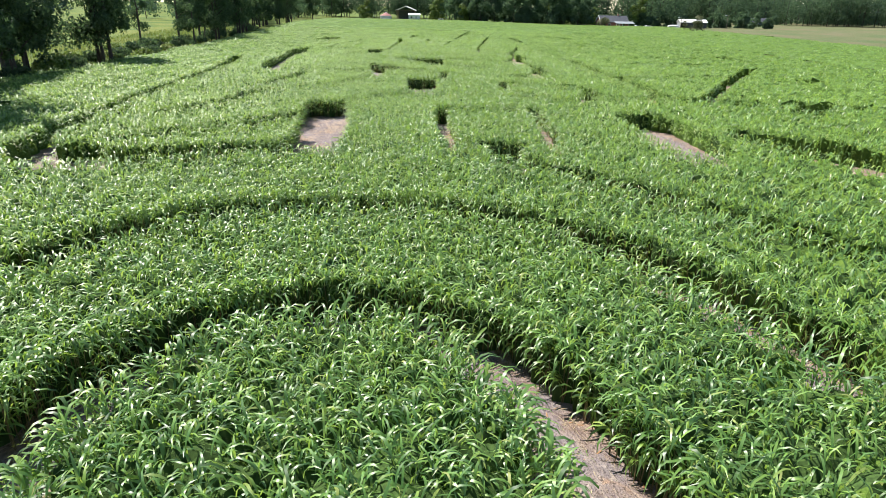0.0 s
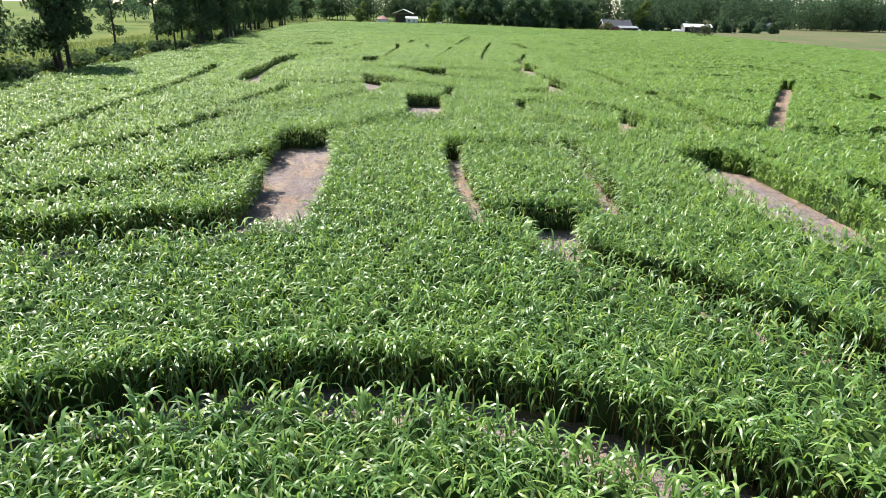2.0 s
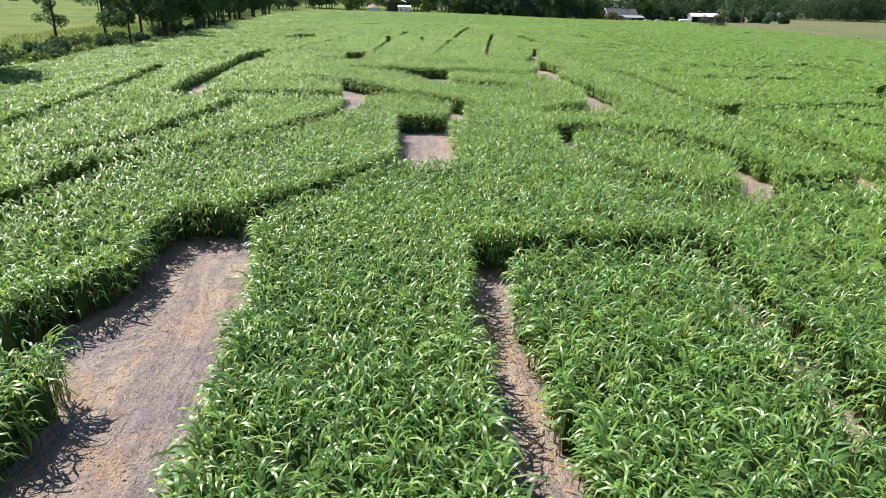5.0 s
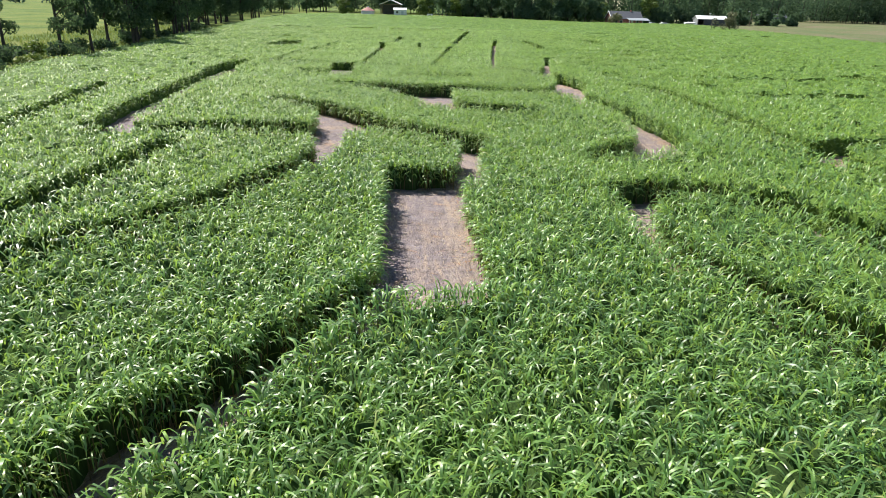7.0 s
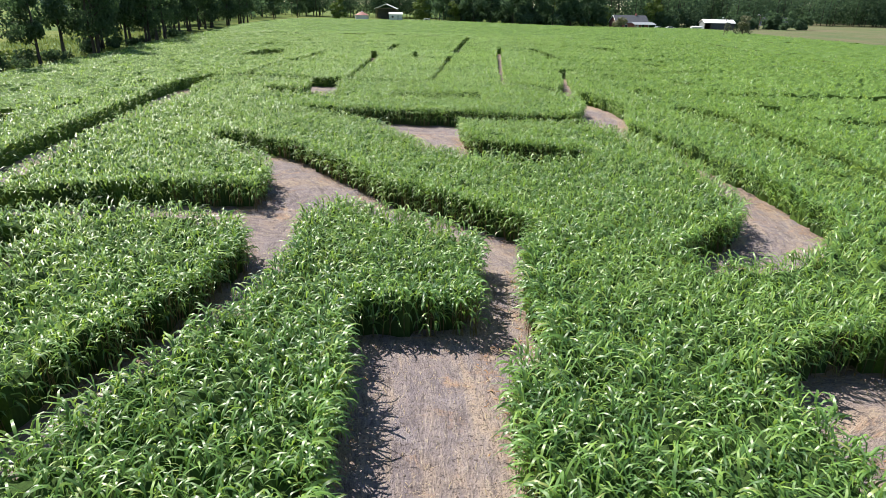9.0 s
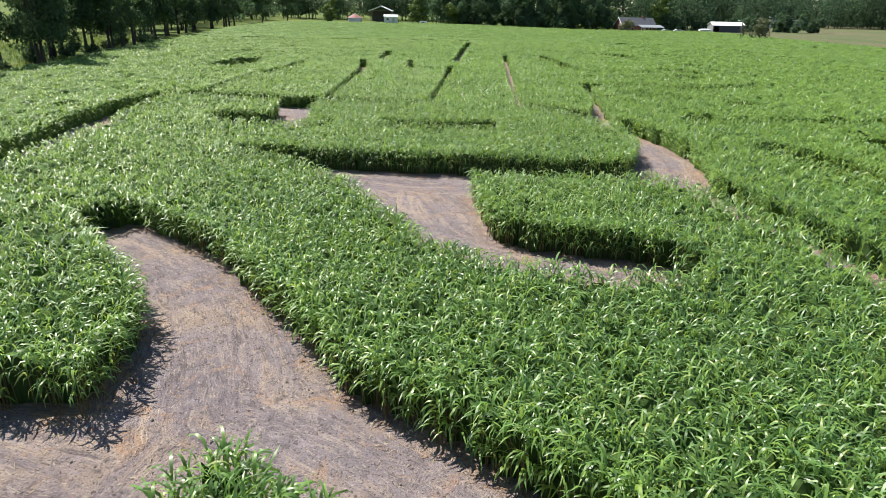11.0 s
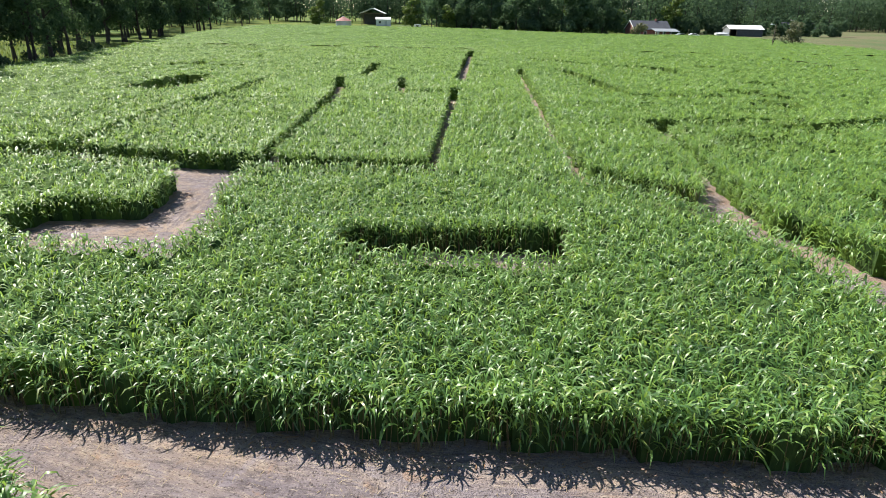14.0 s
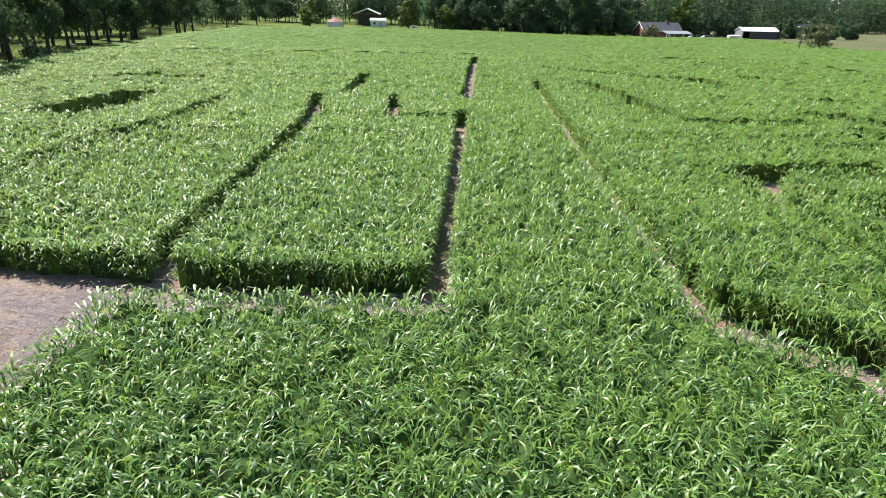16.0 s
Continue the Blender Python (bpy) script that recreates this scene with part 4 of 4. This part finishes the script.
def house():
    h = thing("house", pose(71.2, 303.0, gz(303), 0, 0, 6) @ Matrix.Scale(0.88, 4), "red brick house with dark shingle roof and grey porch roof", "house")
    part("wall", gable_wall(0, 15, 0, 9, 3.1, 6.0), M_BRICK, h, "red brick walls")
    roof = part("roof", gable(0, 15, 0, 9, 3.1, 6.1), M_SHINGLE, h, "dark grey shingles")
    for s in (-1, 1):
        part("bargeboard", prism([(4.5 + s * 5.0, 2.72), (4.5, 6.05), (4.5, 6.45), (4.5 + s * 5.0, 3.12)], -0.52, -0.42, "x"), M_WHITE, roof, "white bargeboard")
    part("chimney", boxed(10.2, 10.9, 4.1, 4.8, 5.6, 7.0, 0.03), M_BRICK, roof)
    porch = part("porch_roof", prism([(-4.2, 2.35), (0.3, 3.3), (0.3, 3.45), (-4.2, 2.5)], 7.0, 17.2, "x"), M_SHINGLE_LIGHT, h, "light grey porch roof")
    for x in (7.2, 10.4, 13.6, 16.9):
        part("porch_post", boxed(x - 0.09, x + 0.09, -4.0, -3.82, -0.1, 2.42, 0.01), M_WHITE, h, "white porch post")
    part("porch_floor", boxed(7.0, 17.0, -4.2, -0.02, -0.2, 0.25), M_GALV, h)
    d = part("door", boxed(9.6, 10.6, -0.05, 0.03, 0.25, 2.35), M_WHITE, h, "white front door")
    part("door_handle", boxed(10.44, 10.52, -0.1, -0.05, 1.25, 1.33), M_GALV, d)
    for x in (2.0, 4.6, 12.6):
        window_on(h, x, -0.02, 1.0, 1.1, 1.3)


def barn():
    b = thing("barn", pose(118.2, 331.0, gz(331), 0, 0, -3) @ Matrix.Scale(0.8, 4), "long dark-sided barn with bright white metal roof", "barn")
    part("back_wall", boxed(0, 16.4, 8.6, 8.8, -0.2, 3.6), M_DARKWALL, b)
    part("front_wall", boxed(3.6, 16.4, 0.2, 0.4, -0.2, 3.5), M_DARKWALL, b, "dark front boards")
    for x in (0.0, 16.2):
        part("end_wall", prism([(0.4, -0.2), (8.6, -0.2), (8.6, 3.6), (4.5, 4.9), (0.4, 3.6)], x, x + 0.18, "x"), M_GALV if x == 0 else M_DARKWALL, b)
    roof = part("roof", gable(0, 16.4, 0.2, 8.8, 3.5, 5.1, 0.12, 0.5), M_ROOFWHITE, b, "white sheet metal roof")
    for i in range(14):
        x = 0.2 + i * 1.23
        part("seam", prism([(-0.28, 3.46), (4.5, 5.24), (4.5, 5.28), (-0.28, 3.50)], x, x + 0.05, "x"), M_ROOFWHITE, roof)
    for x in (0.2, 3.4):
        part("post", boxed(x, x + 0.2, 0.0, 0.2, -0.2, 3.5, 0.01), M_TIMBER, b)


def grain_bin():
    g = thing("grain_bin", pose(-31.4, 310.0, gz(310)), "squat galvanised grain bin with rusty red cone roof", "grain bin")
    R, H = 2.75, 3.55
    bm = bmesh.new()
    rings = []
    for k in range(25):
        z = -0.1 + (H + 0.1) * k / 24
        rr = R + (0.03 if k % 2 else 0.0)
        rings.append([bm.verts.new((rr * math.cos(a), rr * math.sin(a), z)) for a in np.linspace(0, 2 * math.pi, 33)[:-1]])
    for a, c in zip(rings, rings[1:]):
        for k in range(32):
            bm.faces.new((a[k], a[(k + 1) % 32], c[(k + 1) % 32], c[k]))
    part("body", bm, M_GALV, g, "corrugated galvanised wall")
    bm = bmesh.new()
    bmesh.ops.create_cone(bm, cap_ends=True, segments=32, radius1=R + 0.18, radius2=0.35, depth=1.35, matrix=Matrix.Translation((0, 0, H + 0.66)))
    roof = part("roof", bm, M_RUST, g, "rusty red cone roof")
    bm = bmesh.new()
    bmesh.ops.create_cone(bm, cap_ends=True, segments=16, radius1=0.45, radius2=0.3, depth=0.3, matrix=Matrix.Translation((0, 0, H + 1.45)))
    part("cap", bm, M_GALV, roof)
    part("hatch", boxed(-0.45, 0.45, -R - 0.08, -R + 0.06, 0.3, 1.7, 0.02), M_GALV, g, "grey access door")


def pavilion():
    p = thing("pavilion", pose(-28.9, 400.0, gz(400)) @ Matrix.Scale(1.12, 4), "open-sided shelter with pale pitched metal roof", "pavilion")
    roof = part("roof", gable(-5.0, 5.0, 0, 13, 4.9, 6.9, 0.14, 0.5, "y"), M_ROOFWHITE, p, "pale metal roof")
    for s in (-1, 1):
        part("fascia", prism([(s * 5.5, 4.62), (0, 6.82), (0, 7.1), (s * 5.5, 4.92)], -0.62, -0.52, "y"), M_WHITE, roof, "white fascia board")
    for x in (-4.9, 4.9):
        for y in (0.2, 4.4, 8.6, 12.8):
            part("post", boxed(x - 0.1, x + 0.1, y - 0.1, y + 0.1, -0.2, 4.95, 0.01), M_TIMBER, p)
    for y in (0.2, 6.5, 12.8):
        part("tie_beam", boxed(-5.0, 5.0, y - 0.08, y + 0.08, 4.7, 4.95), M_TIMBER, p)
    part("back_wall", boxed(-5.0, 5.0, 12.9, 13.05, -0.2, 4.9), M_DARKWALL, p, "dark board back wall")


def white_shed():
    s = thing("shed", pose(-25.9, 385.0, gz(385), 0, 0, 4) @ Matrix.Scale(1.12, 4), "small white garden shed with pitched roof", "shed")
    part("wall", gable_wall(0, 6.2, 0, 4.2, 2.6, 3.3), M_WHITE, s, "white painted boards")
    part("roof", gable(0, 6.2, 0, 4.2, 2.6, 3.4, 0.1, 0.2), M_ROOFWHITE, s, "pale sheet roof")
    d = part("door", boxed(3.6, 4.7, -0.05, 0.03, 0.0, 2.1), M_GALV, s, "grey door")
    part("door_handle", boxed(3.7, 3.78, -0.09, -0.05, 1.0, 1.08), M_DARKWALL, d)
    window_on(s, 1.6, -0.02, 1.1, 0.9, 0.8)


def slate_house():
    h = thing("house", pose(189.0, 420.0, gz(420), 0, 0, -8), "low slate-blue house with dark roof far off", "house")
    part("wall", gable_wall(0, 16, 0, 7, 2.6, 4.2), M_BLUEWALL, h, "slate blue siding")
    part("roof", gable(0, 16, 0, 7, 2.6, 4.4), M_SHINGLE, h, "dark roof")
    for x in (2.5, 6.0, 12.5):
        window_on(h, x, -0.02, 1.0, 1.0, 1.1)
    part("door", boxed(8.4, 9.4, -0.05, 0.03, 0.0, 2.05), M_WHITE, h, "white door")


def car(name, m, paint, label):
    c = thing(name, m, label, "car", "cars by the house")
    bm = prism([(-2.2, 0.35), (2.2, 0.35), (2.25, 0.75), (1.9, 0.92), (1.0, 0.98), (0.45, 1.42), (-1.1, 1.46), (-1.9, 1.0), (-2.2, 0.9)], -0.88, 0.88, "y")
    bmesh.ops.bevel(bm, geom=list(bm.edges), offset=0.06, segments=2, affect="EDGES")
    body = part("body", bm, paint, c)
    for s in (-0.885, 0.885):
        part("window", prism([(-1.3, 1.0), (0.75, 1.0), (0.35, 1.36), (-1.0, 1.38)], s - 0.01, s + 0.01, "y"), M_GLASS, body)
    for x in (-1.4, 1.4):
        for y in (-0.8, 0.8):
            bm = bmesh.new()
            bmesh.ops.create_cone(bm, cap_ends=True, segments=18, radius1=0.33, radius2=0.33, depth=0.22, matrix=Matrix.Translation((x, y, 0.33)) @ Matrix.Rotation(radians(90), 4, "X"))
            w = part("wheel", bm, M_TYRE, c)
            bm = bmesh.new()
            bmesh.ops.create_cone(bm, cap_ends=True, segments=14, radius1=0.2, radius2=0.18, depth=0.24, matrix=Matrix.Translation((x, y, 0.33)) @ Matrix.Rotation(radians(90), 4, "X"))
            part("rim", bm, M_GALV, w)


def flat_trailer(m, label):
    t = thing("flat_trailer", m, label, "trailer")
    part("deck", boxed(-2.4, 2.4, -1.0, 1.0, 0.65, 0.8, 0.02), M_TIMBER, t)
    for x in (-2.4, 0.0, 2.34):
        part("stake", boxed(x, x + 0.06, -1.0, -0.94, 0.8, 1.35), M_GALV, t)
    part("rail", boxed(-2.4, 2.4, -1.0, -0.95, 1.25, 1.38), M_GALV, t, "grey side rail")
    for x in (-0.5, 0.5):
        for y in (-1.05, 1.05):
            bm = bmesh.new()
            bmesh.ops.create_cone(bm, cap_ends=True, segments=16, radius1=0.34, radius2=0.34, depth=0.2, matrix=Matrix.Translation((x, y, 0.34)) @ Matrix.Rotation(radians(90), 4, "X"))
            part("wheel", bm, M_TYRE, t)
    part("drawbar", boxed(2.4, 3.6, -0.06, 0.06, 0.55, 0.66), M_GALV, t)


def white_tank():
    t = thing("camper_box", pose(-5.6, 345.0, gz(345), 0, 0, 0), "small white box camper parked on the grass", "camper")
    part("body", boxed(-1.5, 1.5, -0.9, 0.9, 0.4, 1.95, 0.12), M_WHITE, t)
    for y in (-0.9, 0.9):
        bm = bmesh.new()
        bmesh.ops.create_cone(bm, cap_ends=True, segments=16, radius1=0.32, radius2=0.32, depth=0.18, matrix=Matrix.Translation((0, y, 0.32)) @ Matrix.Rotation(radians(90), 4, "X"))
        part("wheel", bm, M_TYRE, t)
    part("window", boxed(-0.6, 0.5, -0.915, -0.88, 1.1, 1.6), M_GLASS, t)


def boat():
    b = thing("covered_boat", pose(112.8, 326.0, gz(326), 0, 0, 10), "white covered boat on a low trailer", "boat")
    bm = bmesh.new()
    secs = []
    for x, w, z in ((-2.6, 0.95, 0.5), (-1.0, 1.1, 0.48), (1.2, 0.95, 0.5), (2.5, 0.45, 0.65), (3.0, 0.05, 0.9)):
        secs.append([bm.verts.new(q) for q in ((x, -w, 1.1), (x, -w * 0.6, z), (x, w * 0.6, z), (x, w, 1.1), (x, 0, 1.55 - 0.05 * abs(x)))])
    for a, c in zip(secs, secs[1:]):
        for k in range(5):
            bm.faces.new((a[k], a[(k + 1) % 5], c[(k + 1) % 5], c[k]))
    bm.faces.new(secs[0][::-1])
    bm.faces.new(secs[-1])
    bmesh.ops.recalc_face_normals(bm, faces=bm.faces)
    part("hull", bm, M_CARWHITE, b, "white hull under a pale cover")
    part("trailer_frame", boxed(-2.4, 3.6, -0.5, 0.5, 0.3, 0.45), M_GALV, b)
    for y in (-0.75, 0.75):
        bm = bmesh.new()
        bmesh.ops.create_cone(bm, cap_ends=True, segments=16, radius1=0.3, radius2=0.3, depth=0.18, matrix=Matrix.Translation((-0.8, y, 0.3)) @ Matrix.Rotation(radians(90), 4, "X"))
        part("wheel", bm, M_TYRE, b)


def yard_lamp(m, height):
    p = thing("yard_lamp", m, "wooden pole with a white lamp head at the field edge", "lamp post")
    bm = bmesh.new()
    tube(bm, [(0, 0, -0.3), (0, 0, height)], [0.13, 0.09], 10)
    part("pole", bm, M_TIMBER, p)
    bm = bmesh.new()
    tube(bm, [(0, 0, height - 0.3), (-0.5, 0, height), (-0.9, 0, height + 0.02)], [0.03, 0.03, 0.03], 6)
    arm = part("arm", bm, M_GALV, p)
    part("lamp_head", boxed(-1.35, -0.8, -0.22, 0.22, height - 0.12, height + 0.14, 0.05), M_WHITE, arm, "white lamp head")


house()
barn()
grain_bin()
pavilion()
white_shed()
slate_house()
car("car", pose(90.5, 309.0, gz(309), 0, 0, 12), M_CARSILVER, "silver parked car beside the house")
car("car", pose(96.5, 312.0, gz(312), 0, 0, -6), M_CARWHITE, "white parked car beside the house")
flat_trailer(pose(-11.8, 344.0, gz(344)), "low grey flat trailer with side rails")
white_tank()
boat()
yard_lamp(pose(87.0, 240.0, gz(240)), 6.0)
yard_lamp(pose(138.0, 322.0, gz(322)), 6.5)


# ---- verge weeds, stalks and straw ----
def weeds():
    n = 12000
    y = rng.uniform(30, 215, n)
    x = field_left(y) - rng.uniform(1.0, 30.0, n)
    bare = (x > field_left(y) - 2.5) & (rng.uniform(0, 1, n) < 0.75)
    x, y = x[~bare], y[~bare]
    n = len(x)
    return blades(x, y, ground_z(y), rng.uniform(0, 6.283, n), rng.uniform(0.35, 0.95, n), rng.uniform(0.06, 0.15, n), np.radians(rng.uniform(60, 90, n)), np.radians(rng.uniform(10, 80, n)), joints=2)


tagged(obj_from("verge_weeds", soup("verge_weeds", *weeds()), M_GRASS), "tall yellow-green weeds along the field verge", "weeds", kind="stuff")


def stalks():
    """Bare lower stems standing along the lane edges."""
    x, y, r, h, zg = plants
    i = np.nonzero(r < 18)[0]
    n = len(i)
    bx, by = x[i], y[i]
    tx, ty = bx + rng.normal(0, 0.05, n), by + rng.normal(0, 0.05, n)
    a0 = rng.uniform(0, 2, n)
    v = np.empty((n, 6, 3), np.float32)
    for k in range(3):
        a = a0 + k * 2.094
        v[:, k] = np.stack([bx + 0.011 * np.cos(a), by + 0.011 * np.sin(a), zg[i] - 0.03], 1)
        v[:, 3 + k] = np.stack([tx + 0.007 * np.cos(a), ty + 0.007 * np.sin(a), zg[i] + h[i] * 0.6], 1)
    base = (np.arange(n) * 6)[:, None]
    loops = base + np.array([0, 1, 4, 3, 1, 2, 5, 4, 2, 0, 3, 5])[None, :]
    return soup("stalks", v.reshape(-1, 3), loops.ravel(), np.full(3 * n, 4), False)


obj_from("stalks", stalks(), M_STALK, crop, "thin green-brown stems")


def litter():
    """Dry straw and broken stems lying in the lanes."""
    n = 110000
    x, y = rng.uniform(-16, 16, n), rng.uniform(0, 112, n)
    d = lane_distance(x, y)
    rim = np.exp(-((d + 0.15) / 0.35) ** 2)
    keep = (d < 0.1) & (rng.uniform(0, 1, n) < 0.4 + 0.6 * rim)
    x, y = x[keep], y[keep]
    n = len(x)
    az = np.where(rng.uniform(0, 1, n) < 0.5, rng.normal(1.4, 0.5, n), rng.uniform(0, 3.14, n))
    return blades(x, y, ground_z(y) + 0.012, az, rng.uniform(0.04, 0.20, n), rng.uniform(0.006, 0.014, n), np.radians(rng.uniform(2, 22, n)), np.radians(rng.uniform(5, 40, n)), joints=2)


tagged(obj_from("straw_litter", soup("straw_litter", *litter()), M_STRAW), "dry straw scattered over the bare lanes", "straw", kind="stuff")


def dead_leaves():
    """Rusty dead leaf scraps in drifts along the foot of the crop."""
    n = 90000
    x, y = rng.uniform(-16, 16, n), rng.uniform(0, 112, n)
    d = lane_distance(x, y)
    drift = 0.35 + 0.65 * (wobble(x, y, 0.45) > 0.05)
    keep = (d < 0.35) & (rng.uniform(0, 1, n) < drift * np.exp(-((d + 0.02) / 0.26) ** 2))
    x, y = x[keep], y[keep]
    n = len(x)
    return blades(x, y, ground_z(y) + 0.01, rng.uniform(0, 6.283, n), rng.uniform(0.06, 0.24, n), rng.uniform(0.015, 0.035, n), np.radians(rng.uniform(0, 25, n)), np.radians(rng.uniform(5, 60, n)), joints=2)


M_DEAD = plain("dead_leaf", (0.24, 0.12, 0.06), (0.42, 0.26, 0.14), 1.7, 0.85)
tagged(obj_from("dead_leaves", soup("dead_leaves", *dead_leaves()), M_DEAD), "rusty dead leaves drifted along the crop edges", "leaves", kind="stuff")


def clods():
    """Small lumps of dry soil lying in the lanes."""
    n = 75000
    x, y = rng.uniform(-14, 14, n), rng.uniform(0, 110, n)
    keep = lane_distance(x, y) < 0.05
    x, y = x[keep], y[keep]
    n = len(x)
    s = 0.008 + 0.032 * rng.uniform(0, 1, n) ** 3
    c = np.stack([x, y, ground_z(y) + s * 0.25], 1)
    d = np.array([[1, 0, 0], [0, 1, 0], [-1, 0, 0], [0, -1, 0], [0, 0, 0.45], [0, 0, -0.45]])
    v = c[:, None, :] + d[None] * s[:, None, None] * rng.uniform(0.5, 1.5, (n, 6, 1))
    f = np.array([0, 1, 4, 1, 2, 4, 2, 3, 4, 3, 0, 4])
    loops = (np.arange(n) * 6)[:, None] + f[None]
    return soup("soil_clods", v.reshape(-1, 3), loops.ravel(), np.full(4 * n, 3), False)


M_CLOD = plain("dry_clod", (0.20, 0.165, 0.15), (0.32, 0.25, 0.215), 1.5, 0.95)
tagged(obj_from("soil_clods", clods(), M_CLOD), "small dry soil clods strewn over the lanes", "soil", kind="stuff")
